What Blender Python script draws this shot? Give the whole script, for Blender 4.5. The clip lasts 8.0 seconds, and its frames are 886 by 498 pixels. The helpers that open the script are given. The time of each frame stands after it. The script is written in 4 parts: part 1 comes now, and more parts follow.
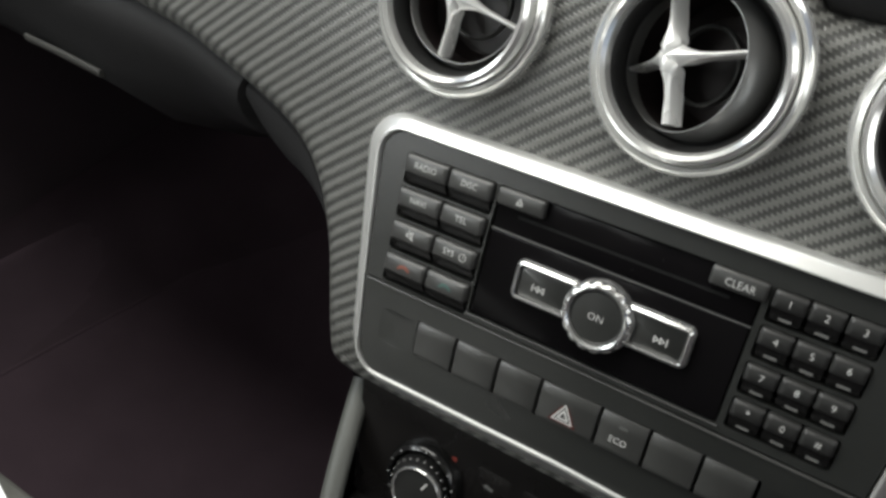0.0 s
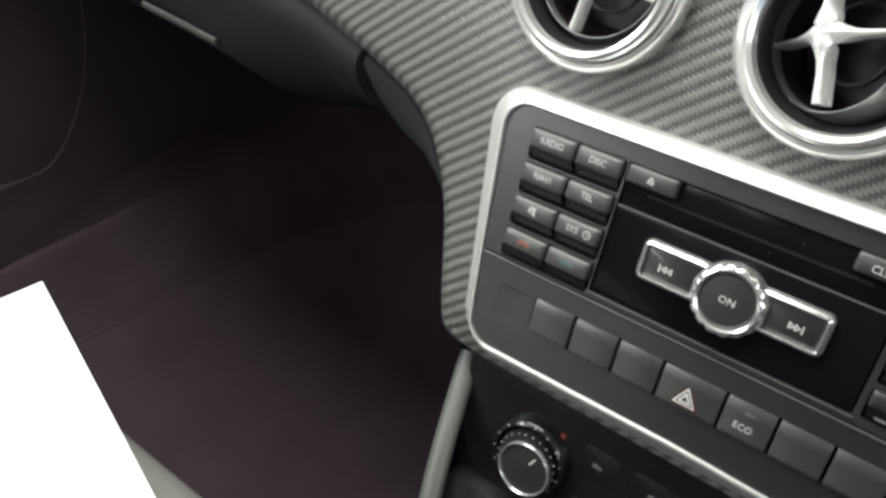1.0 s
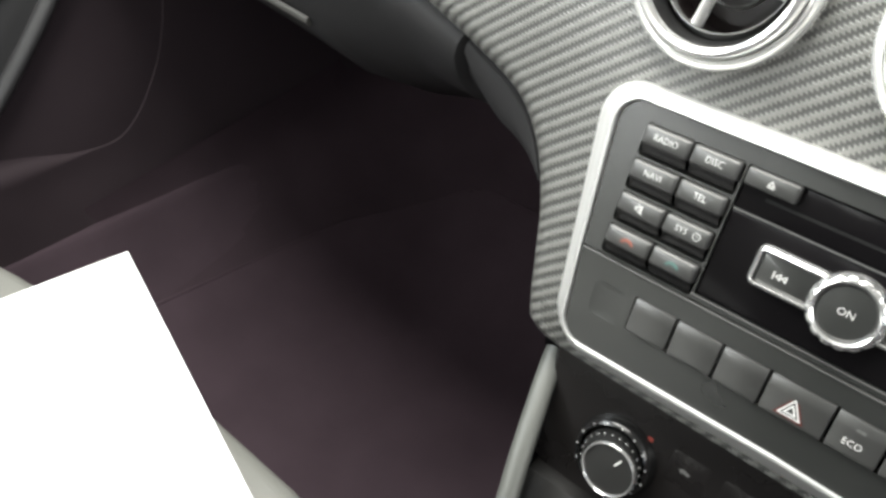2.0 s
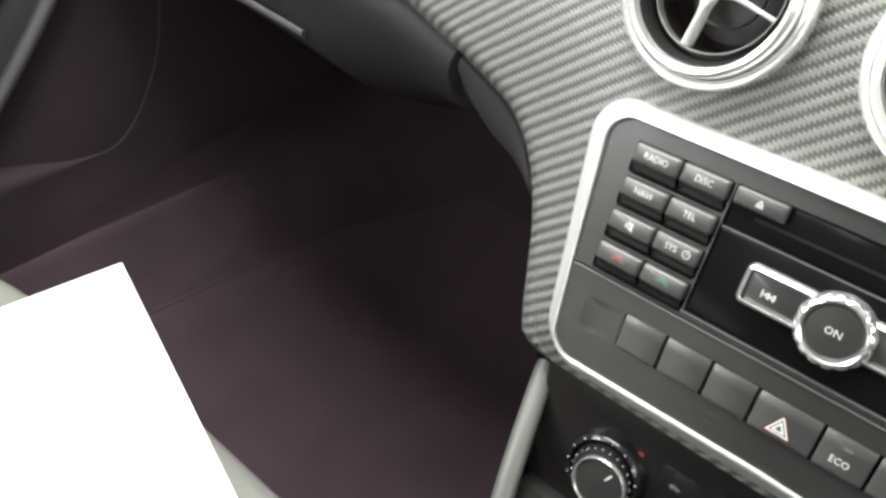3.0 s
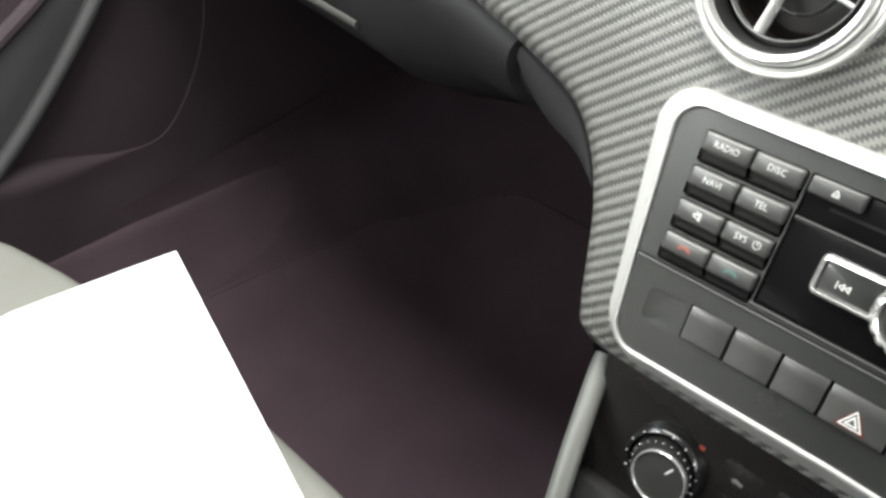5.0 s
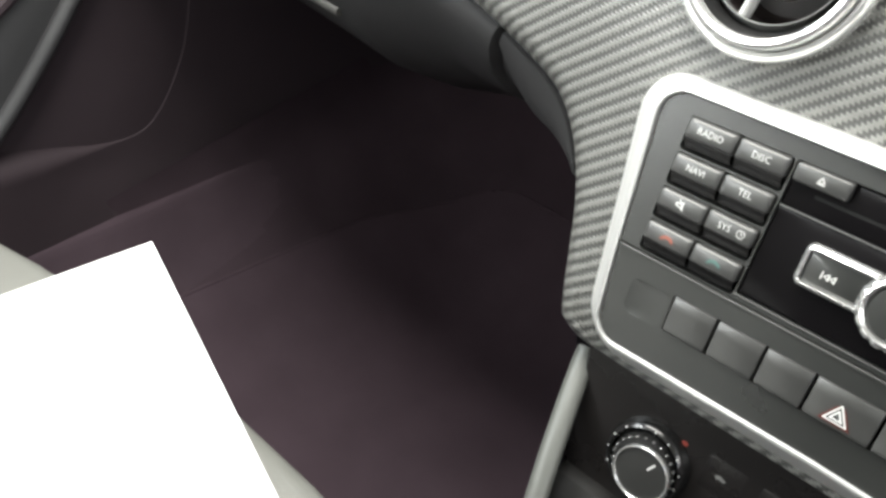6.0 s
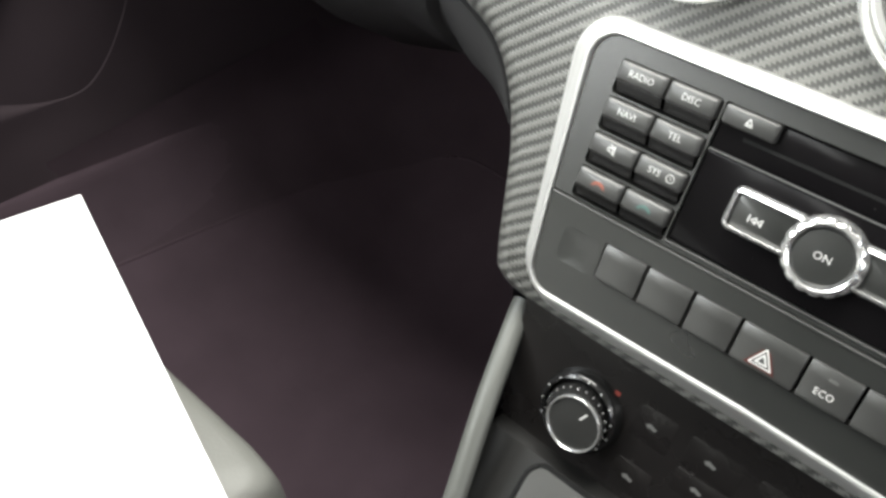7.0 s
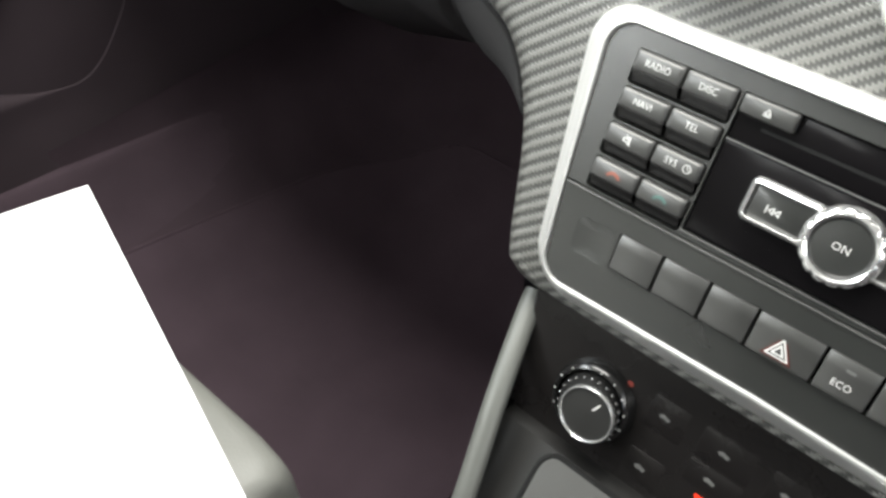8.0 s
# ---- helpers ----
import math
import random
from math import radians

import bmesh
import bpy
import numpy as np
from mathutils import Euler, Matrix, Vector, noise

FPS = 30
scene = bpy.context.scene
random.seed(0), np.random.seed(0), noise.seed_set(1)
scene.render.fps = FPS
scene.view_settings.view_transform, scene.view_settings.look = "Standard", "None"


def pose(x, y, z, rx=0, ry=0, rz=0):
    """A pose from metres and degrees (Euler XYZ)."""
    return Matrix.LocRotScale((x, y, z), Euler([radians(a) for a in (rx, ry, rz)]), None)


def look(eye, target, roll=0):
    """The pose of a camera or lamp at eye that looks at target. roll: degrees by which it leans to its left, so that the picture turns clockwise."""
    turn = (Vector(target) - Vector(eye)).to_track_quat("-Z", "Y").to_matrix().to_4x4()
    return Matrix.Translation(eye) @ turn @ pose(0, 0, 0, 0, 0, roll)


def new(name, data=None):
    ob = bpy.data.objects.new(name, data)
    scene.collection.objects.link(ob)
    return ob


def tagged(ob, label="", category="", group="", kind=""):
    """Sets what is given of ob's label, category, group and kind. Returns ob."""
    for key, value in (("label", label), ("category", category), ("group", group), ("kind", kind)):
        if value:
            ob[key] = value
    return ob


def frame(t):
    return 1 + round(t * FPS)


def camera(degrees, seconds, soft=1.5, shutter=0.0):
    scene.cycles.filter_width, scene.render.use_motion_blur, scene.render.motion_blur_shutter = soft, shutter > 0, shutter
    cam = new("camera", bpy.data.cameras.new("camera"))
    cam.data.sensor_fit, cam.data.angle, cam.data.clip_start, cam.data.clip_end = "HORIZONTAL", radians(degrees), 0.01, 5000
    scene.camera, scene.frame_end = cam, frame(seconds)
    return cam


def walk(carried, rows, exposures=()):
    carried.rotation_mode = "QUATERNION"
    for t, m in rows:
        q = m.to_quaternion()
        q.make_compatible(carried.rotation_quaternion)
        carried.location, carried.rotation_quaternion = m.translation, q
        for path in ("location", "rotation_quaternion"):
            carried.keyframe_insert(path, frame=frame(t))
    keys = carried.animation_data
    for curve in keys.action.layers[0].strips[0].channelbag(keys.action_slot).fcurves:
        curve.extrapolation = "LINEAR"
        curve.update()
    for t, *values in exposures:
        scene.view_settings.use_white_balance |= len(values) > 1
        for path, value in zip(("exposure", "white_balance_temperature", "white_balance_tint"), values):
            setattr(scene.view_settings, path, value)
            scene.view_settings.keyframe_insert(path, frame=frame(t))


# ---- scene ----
cam = camera(56.95, 8.0, soft=3.0)
PATH = [
    (0.0, 0.1655, -0.2138, 0.7107, 47.96, 1.96, 33.55),
    (0.5, 0.1618, -0.2222, 0.7104, 48.61, 2.38, 36.92),
    (1.0, 0.1464, -0.2269, 0.711, 46.44, 3.56, 38.18),
    (1.5, 0.1291, -0.2389, 0.7117, 46.21, 3.67, 41.35),
    (1.7, 0.1255, -0.2404, 0.7108, 45.8, 3.26, 41.81),
    (2.8, 0.1226, -0.2394, 0.7103, 45.95, 2.85, 42.51),
    (3.0, 0.1243, -0.2375, 0.7149, 46.11, 2.73, 42.24),
    (3.5, 0.1181, -0.2458, 0.7143, 46.79, 2.96, 42.42),
    (4.0, 0.1173, -0.2508, 0.7185, 46.59, 3.68, 42.98),
    (4.5, 0.1156, -0.2512, 0.7129, 46.6, 3.55, 43.62),
    (4.7, 0.1134, -0.251, 0.712, 46.33, 3.55, 43.74),
    (5.8, 0.1136, -0.2451, 0.7065, 45.91, 3.19, 43.84),
    (6.0, 0.1156, -0.2432, 0.7022, 46.06, 2.97, 43.72),
    (6.5, 0.1183, -0.2373, 0.6996, 45.58, 1.18, 41.88),
    (7.0, 0.1277, -0.2369, 0.6886, 44.36, 1.12, 42.04),
    (7.5, 0.1227, -0.2405, 0.6936, 44.03, 1.7, 42.09),
    (8.0, 0.1216, -0.2401, 0.6883, 43.55, 1.04, 41.82),
]
EXPOSURES = [(0.0, -1.28), (0.5, -0.98), (1.0, -0.64), (1.5, -0.24), (3.0, 0.12), (6.0, 0.14), (6.5, 0.1), (7.0, -0.02), (7.5, -0.02), (8.0, 0.08)]
walk(cam, [(t, pose(x, y, z, rx, ry, rz)) for t, x, y, z, rx, ry, rz in PATH], EXPOSURES)

# ---- light ----
world = bpy.data.worlds.new("sky")
scene.world = world
world.use_nodes = True
wn = world.node_tree.nodes
sky = wn.new("ShaderNodeTexSky")
sky.sky_type, sky.sun_disc, sky.sun_elevation, sky.sun_rotation = "NISHITA", False, radians(50), radians(200)
wn["Background"].inputs["Strength"].default_value = 0.15
world.node_tree.links.new(sky.outputs["Color"], wn["Background"].inputs["Color"])
sun = new("sun", bpy.data.lights.new("sun", "SUN"))
sun.data.energy, sun.data.angle, sun.data.color = 0.8, radians(25), (1.0, 0.97, 0.92)
sun.matrix_world = look((0, 0, 3), (0.3, 1.0, 1.2))


def window_light(name, eye, target, w, h, watts, colour=(1.0, 0.99, 0.925)):
    data = bpy.data.lights.new(name, "AREA")
    data.shape, data.size, data.size_y, data.energy, data.color = "RECTANGLE", w, h, watts, colour
    ob = new(name, data)
    ob.matrix_world = look(eye, target)
    return ob


# added overhead lamp, no known source: brightens the seat, stack and near footwell
window_light("overhead_fill", (-0.29, 0.0, 1.215), (-0.29, 0.0, 0.0), 0.62, 0.36, 16.5)
window_light("windscreen_daylight", (0.09, 0.55, 1.12), (0.05, -0.1, 0.45), 1.25, 0.55, 20.0)
window_light("passenger_window_daylight", (-0.80, -0.45, 0.98), (0.0, -0.15, 0.45), 0.9, 0.40, 12.5, (0.95, 1.0, 0.99))
window_light("rear_window_daylight", (-0.62, -1.02, 0.95), (0.0, 0.0, 0.48), 0.50, 0.34, 13.0, (0.98, 1.0, 0.97))
window_light("driver_window_daylight", (0.98, -0.45, 0.98), (0.0, -0.2, 0.45), 0.9, 0.40, 7.0)

# ---- materials ----


def material(name, base, rough=0.5, metal=0.0, spec=0.5, grain=0.0, grain_scale=2000.0, blotch=0.0, blotch_scale=30.0, coat=0.0, sheen=0.0):
    """A surface with two scales of variation: fine grain in the relief, broad blotches in colour and gloss."""
    m = bpy.data.materials.new(name)
    m.use_nodes = True
    n, l = m.node_tree.nodes, m.node_tree.links
    b = n["Principled BSDF"]
    b.inputs["Metallic"].default_value = metal
    b.inputs["Specular IOR Level"].default_value = spec
    b.inputs["Coat Weight"].default_value = coat
    b.inputs["Sheen Weight"].default_value = sheen
    tc = n.new("ShaderNodeTexCoord")
    big = n.new("ShaderNodeTexNoise")
    big.inputs["Scale"].default_value, big.inputs["Detail"].default_value = blotch_scale, 4
    l.new(tc.outputs["Object"], big.inputs["Vector"])
    mix = n.new("ShaderNodeMix")
    mix.data_type = "RGBA"
    mix.inputs["A"].default_value = (*[c * (1 - blotch) for c in base], 1)
    mix.inputs["B"].default_value = (*[min(1, c * (1 + blotch)) for c in base], 1)
    l.new(big.outputs["Fac"], mix.inputs["Factor"])
    l.new(mix.outputs["Result"], b.inputs["Base Color"])
    rr = n.new("ShaderNodeMapRange")
    rr.inputs["To Min"].default_value, rr.inputs["To Max"].default_value = max(0.02, rough - 0.08), min(1, rough + 0.08)
    l.new(big.outputs["Fac"], rr.inputs["Value"])
    l.new(rr.outputs["Result"], b.inputs["Roughness"])
    if grain > 0:
        fine = n.new("ShaderNodeTexNoise")
        fine.inputs["Scale"].default_value, fine.inputs["Detail"].default_value = grain_scale, 2
        l.new(tc.outputs["Object"], fine.inputs["Vector"])
        bump = n.new("ShaderNodeBump")
        bump.inputs["Strength"].default_value, bump.inputs["Distance"].default_value = grain, 0.0004
        l.new(fine.outputs["Fac"], bump.inputs["Height"])
        l.new(bump.outputs["Normal"], b.inputs["Normal"])
    return m


def carbon_material():
    """Embossed carbon-look foil: diagonal ridges with a twill step along each."""
    m = material("carbon_foil", (0.10, 0.10, 0.095), 0.38, spec=0.5)
    n, l = m.node_tree.nodes, m.node_tree.links
    b = n["Principled BSDF"]
    tc = n.new("ShaderNodeTexCoord")
    turn = n.new("ShaderNodeMapping")
    turn.vector_type = "TEXTURE"
    turn.inputs["Rotation"].default_value = (0, radians(-TWILL_TURN), 0)
    l.new(tc.outputs["Object"], turn.inputs["Vector"])
    sep = n.new("ShaderNodeSeparateXYZ")
    l.new(turn.outputs["Vector"], sep.inputs["Vector"])

    def calc(op, a, c=None, k=None):
        node = n.new("ShaderNodeMath")
        node.operation = op
        for i, v in enumerate((a, c, k)):
            if v is None:
                continue
            if isinstance(v, (int, float)):
                node.inputs[i].default_value = v
            else:
                l.new(v, node.inputs[i])
        return node.outputs[0]

    across = calc("ADD", calc("MULTIPLY", sep.outputs["Z"], 1 / TWILL_PITCH), 0.649)
    along = calc("MULTIPLY", sep.outputs["X"], 2 * math.pi / (TWILL_PITCH * 0.36))
    # each ridge is a flat rope with slanting teeth along both of its edges
    row = calc("FRACT", across)
    off = calc("MULTIPLY", calc("ABSOLUTE", calc("SUBTRACT", row, 0.5)), 2.0)
    tooth = calc("SINE", calc("ADD", along, calc("MULTIPLY", row, 4.4)))
    rim = calc("ADD", off, calc("MULTIPLY", tooth, 0.25))
    wear = n.new("ShaderNodeTexNoise")
    wear.inputs["Scale"].default_value = 900
    l.new(tc.outputs["Object"], wear.inputs["Vector"])
    rim = calc("ADD", rim, calc("MULTIPLY", calc("SUBTRACT", wear.outputs["Fac"], 0.5), 0.22))
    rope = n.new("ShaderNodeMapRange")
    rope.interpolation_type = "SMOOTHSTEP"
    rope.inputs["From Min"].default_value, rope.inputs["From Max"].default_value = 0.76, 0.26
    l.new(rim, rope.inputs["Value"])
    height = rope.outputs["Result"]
    bump = n.new("ShaderNodeBump")
    bump.inputs["Strength"].default_value, bump.inputs["Distance"].default_value = 0.55, 0.0007
    l.new(height, bump.inputs["Height"])
    l.new(bump.outputs["Normal"], b.inputs["Normal"])
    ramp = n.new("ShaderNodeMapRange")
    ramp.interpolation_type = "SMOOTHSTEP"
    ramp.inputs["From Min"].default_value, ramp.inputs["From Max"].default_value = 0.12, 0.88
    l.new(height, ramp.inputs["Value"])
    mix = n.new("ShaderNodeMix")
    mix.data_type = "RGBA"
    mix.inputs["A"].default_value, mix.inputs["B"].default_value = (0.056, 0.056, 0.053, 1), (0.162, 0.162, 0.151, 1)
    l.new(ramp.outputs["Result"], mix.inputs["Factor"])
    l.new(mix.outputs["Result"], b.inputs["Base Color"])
    return m


TWILL_TURN, TWILL_PITCH = 39.0, 0.00505
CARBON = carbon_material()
CHROME = material("satin_chrome", (0.93, 0.93, 0.91), 0.15, metal=0.72, blotch=0.03, grain=0.03)
SATIN = material("satin_silver_frame", (0.90, 0.90, 0.88), 0.33, metal=0.66, blotch=0.04, grain=0.06)
RIM = material("key_chrome", (0.82, 0.82, 0.81), 0.22, metal=0.86, blotch=0.05, grain=0.05)
PANEL = material("climate_gloss", (0.012, 0.0108, 0.0106), 0.28, spec=0.38, grain=0.08, blotch=0.15)
GREY = material("soft_grey_plastic", (0.026, 0.027, 0.0255), 0.30, spec=0.9, grain=0.25, blotch=0.10)
KEY = material("key_plastic", (0.045, 0.045, 0.043), 0.40, spec=0.8, grain=0.15, blotch=0.10)
def dusty(m, scale, size, colour):
    """Adds a few pale dust specks to a dark glossy surface."""
    n, l = m.node_tree.nodes, m.node_tree.links
    b = n["Principled BSDF"]
    old = b.inputs["Base Color"].links[0].from_socket
    tc = n.new("ShaderNodeTexCoord")
    v = n.new("ShaderNodeTexVoronoi")
    v.inputs["Scale"].default_value = scale
    l.new(tc.outputs["Object"], v.inputs["Vector"])
    sep = n.new("ShaderNodeSeparateColor")
    l.new(v.outputs["Color"], sep.inputs["Color"])
    big = n.new("ShaderNodeMath")
    big.operation = "MULTIPLY"
    big.inputs[1].default_value = size
    l.new(sep.outputs["Red"], big.inputs[0])
    less = n.new("ShaderNodeMath")
    less.operation = "LESS_THAN"
    l.new(v.outputs["Distance"], less.inputs[0])
    l.new(big.outputs[0], less.inputs[1])
    mix = n.new("ShaderNodeMix")
    mix.data_type = "RGBA"
    mix.inputs["B"].default_value = (*colour, 1)
    l.new(old, mix.inputs["A"])
    l.new(less.outputs[0], mix.inputs["Factor"])
    l.new(mix.outputs["Result"], b.inputs["Base Color"])
    return m


SKIRT = material("key_skirt_gloss", (0.011, 0.0105, 0.0105), 0.24, spec=0.5, grain=0.05, blotch=0.15)
PADKEY = material("keypad_plastic", (0.032, 0.032, 0.031), 0.38, grain=0.15, blotch=0.10)
GLOSS = material("gloss_black", (0.006, 0.0055, 0.006), 0.16, spec=0.06, grain=0.02, blotch=0.3)
dusty(GLOSS, 230, 0.055, (0.12, 0.115, 0.115))
BLACK = material("matt_black", (0.008, 0.008, 0.008), 0.7, spec=0.2, grain=0.2, blotch=0.2)
PAD = material("dash_soft_touch", (0.0200, 0.0196, 0.0202), 0.62, spec=0.2, grain=0.5, grain_scale=1400, blotch=0.12)
CARPET = material("black_carpet", (0.054, 0.039, 0.047), 0.95, spec=0.1, grain=0.5, grain_scale=900, blotch=0.35, blotch_scale=14)
SILL = material("sill_carpet", (0.061, 0.044, 0.0535), 0.95, spec=0.1, grain=0.5, grain_scale=900, blotch=0.3, blotch_scale=14)
ARMREST = material("armrest_plastic", (0.040, 0.040, 0.042), 0.5, grain=0.4, grain_scale=1200, blotch=0.1)
MAT = material("mat_pile", (0.063, 0.045, 0.055), 0.95, spec=0.1, grain=0.5, grain_scale=900, blotch=0.3, blotch_scale=14)
TUNNEL = material("tunnel_trim", (0.068, 0.060, 0.071), 0.9, spec=0.15, grain=0.5, grain_scale=900, blotch=0.25, blotch_scale=14)
DOOR = material("door_plastic", (0.050, 0.038, 0.044), 0.7, spec=0.2, grain=0.4, grain_scale=1200, blotch=0.1)
LEATHER = material("light_grey_leather", (0.165, 0.166, 0.152), 0.5, grain=0.5, grain_scale=700, blotch=0.10, blotch_scale=18)
PAPER = material("white_paper", (0.86, 0.86, 0.85), 0.8, spec=0.2, grain=0.05, blotch=0.02)
ALU = material("satin_rail", (0.108, 0.111, 0.102), 0.40, spec=0.5, grain=0.1, blotch=0.05)
MARK = material("white_print", (0.72, 0.72, 0.70), 0.5, blotch=0.02)
DIM = material("grey_print", (0.125, 0.125, 0.12), 0.5, blotch=0.02)
RED = material("red_print", (0.27, 0.085, 0.058), 0.5, blotch=0.05)
MAROON = material("dark_red_print", (0.09, 0.022, 0.018), 0.5, blotch=0.05)
WARM = material("dull_red_print", (0.20, 0.035, 0.025), 0.5, blotch=0.05)
GREEN = material("green_print", (0.075, 0.145, 0.132), 0.5, blotch=0.05)
LID = material("tray_lid_plastic", (0.052, 0.052, 0.049), 0.45, grain=0.3, blotch=0.08)
KNOB = material("knob_plastic", (0.020, 0.020, 0.019), 0.45, grain=0.2, blotch=0.1)
LACQUER = material("black_lacquer", (0.010, 0.010, 0.010), 0.16, spec=0.7, grain=0.02, blotch=0.1)
SHELF = material("console_plastic", (0.013, 0.0126, 0.0122), 0.38, spec=0.35, grain=0.2, blotch=0.12)
LED = material("red_light", (0.9, 0.05, 0.02), 0.4)
BALL = material("ball_satin", (0.16, 0.16, 0.157), 0.36, metal=0.3, spec=0.8, grain=0.1, blotch=0.1)
VANE = material("vane_chrome", (0.95, 0.95, 0.93), 0.26, metal=0.36, blotch=0.03, grain=0.03)
PULL = material("dull_silver_pull", (0.058, 0.057, 0.053), 0.5, grain=0.1, blotch=0.1)
BORE = material("bore_plastic", (0.014, 0.0105, 0.0105), 0.42, spec=0.3, grain=0.1, blotch=0.2)
COLLAR = material("dark_satin_band", (0.012, 0.012, 0.012), 0.42, spec=0.3, grain=0.1, blotch=0.08)
BAND = material("satin_grey_band", (0.22, 0.22, 0.215), 0.35, metal=0.6, grain=0.1, blotch=0.05)
HEAD = material("headliner", (0.45, 0.45, 0.43), 0.9, grain=0.5, blotch=0.05)

# ---- building tools (measures of the dash are in centimetres on the face of the stack) ----
FACE = pose(0, 0, 0.52, -27)
MID = 9.27


def part(name, bm, mat, parent, label="", scale=0.01, smooth=35):
    """Links a bmesh as one mesh object under a thing or a part."""
    bmesh.ops.recalc_face_normals(bm, faces=bm.faces)
    me = bpy.data.meshes.new(name)
    for f in bm.faces:
        f.smooth = True
    bm.to_mesh(me)
    bm.free()
    me.transform(Matrix.Scale(scale, 4))
    me.set_sharp_from_angle(angle=radians(smooth))
    me.materials.append(mat)
    ob = new(name, me)
    ob.parent = parent
    if label:
        tagged(ob, label)
    return ob


def thing(name, label, category, at=None, group="", kind=""):
    ob = new(name)
    ob.empty_display_size = 0.02
    ob.matrix_world = at if at is not None else Matrix()
    return tagged(ob, label, category, group, kind)


def loft(bm, loops, cap_first=False, cap_last=False, ring=True):
    """Joins loops of points (all of one length) with quads."""
    rows = [[bm.verts.new(p) for p in lp] for lp in loops]
    count = len(rows[0])
    for a, b in zip(rows, rows[1:]):
        for i in range(count if ring else count - 1):
            j = (i + 1) % count
            bm.faces.new((a[i], a[j], b[j], b[i]))
    if cap_first:
        bm.faces.new(rows[0])
    if cap_last:
        bm.faces.new(rows[-1])
    return rows


def rounded(corners, r, n=6):
    """A closed outline with rounded corners, from its corners in order."""
    out, k = [], len(corners)
    radii = r if isinstance(r, (list, tuple)) else [r] * k
    for i in range(k):
        r = radii[i]
        p, a, b = Vector(corners[i]), Vector(corners[i - 1]), Vector(corners[(i + 1) % k])
        u, v = (a - p).normalized(), (b - p).normalized()
        half = u.angle(v) / 2
        d = min(r / math.tan(half), 0.49 * (a - p).length, 0.49 * (b - p).length)
        rad = d * math.tan(half)
        c = p + (u + v).normalized() * (rad / math.sin(half))
        s, e = p + u * d - c, p + v * d - c
        turn = s.angle_signed(e)
        for q in range(n + 1):
            w = s.copy()
            w.rotate(Matrix.Rotation(-turn * q / n, 2))
            out.append(tuple(c + w))
    return out


def rect(x0, x1, z0, z1, r, inset=0.0, n=6):
    d = inset
    return rounded([(x0 + d, z0 + d), (x1 - d, z0 + d), (x1 - d, z1 - d), (x0 + d, z1 - d)], max(r - d, 0.02), n)


def at_y(outline, y):
    return [(x, y, z) for x, z in outline]


def spline(points, steps=8):
    """Catmull-Rom through the points."""
    p = [Vector(q) for q in points]
    p = [2 * p[0] - p[1]] + p + [2 * p[-1] - p[-2]]
    out = []
    for i in range(1, len(p) - 2):
        for s in range(steps):
            t = s / steps
            out.append(0.5 * (2 * p[i] + (p[i + 1] - p[i - 1]) * t + (2 * p[i - 1] - 5 * p[i] + 4 * p[i + 1] - p[i + 2]) * t ** 2 + (3 * p[i] - p[i - 1] - 3 * p[i + 1] + p[i + 2]) * t ** 3))
    out.append(p[-2])
    return [tuple(v) for v in out]


def lathe(bm, profile, steps=48, squash=1.0, centre=(0, 0, 0)):
    """Turns a profile of (radius, y) about the y axis."""
    loops = []
    for r, y in profile:
        loops.append([(centre[0] + r * math.cos(2 * math.pi * i / steps), centre[1] + y, centre[2] + r * squash * math.sin(2 * math.pi * i / steps)) for i in range(steps)])
    return loft(bm, loops)


def slab(bm, outline, y_front, y_back, edge=0.06, tilt=0.0):
    """A plate with a rounded front rim; tilt leans the front face back at its foot."""
    zs = [z for _, z in outline]
    mid = Vector((sum(x for x, _ in outline) / len(outline), sum(zs) / len(zs)))
    top, span = max(zs), max(zs) - min(zs)

    def shrink(d):
        res = []
        for x, z in outline:
            v = Vector((x, z)) - mid
            sx = max(0.0, 1 - d / max(abs(v.x), 1e-3)) if abs(v.x) > d else 0.0
            sz = max(0.0, 1 - d / max(abs(v.y), 1e-3)) if abs(v.y) > d else 0.0
            res.append((mid.x + v.x * (sx if abs(v.x) > d else 1), mid.y + v.y * (sz if abs(v.y) > d else 1)))
        return res

    def lift(o, y):
        return [(x, y + tilt * (top - z) / span, z) for x, z in o]

    loft(bm, [at_y(outline, y_back), lift(outline, y_front + edge), lift(shrink(edge * 0.4), y_front + edge * 0.35), lift(shrink(edge), y_front)], cap_first=True, cap_last=True)


def holed(bm, outer, holes, y, depth):
    """A face with openings, and the walls of the openings."""
    edges = []
    for lp in [outer] + holes:
        vs = [bm.verts.new((x, y, z)) for x, z in lp]
        edges += [bm.edges.new((vs[i], vs[(i + 1) % len(vs)])) for i in range(len(vs))]
    bmesh.ops.triangle_fill(bm, edges=edges, use_beauty=True, use_dissolve=False)
    for lp in holes:
        loft(bm, [at_y(lp, y), at_y(lp, y + depth)])
    bmesh.ops.remove_doubles(bm, verts=bm.verts, dist=0.0005)


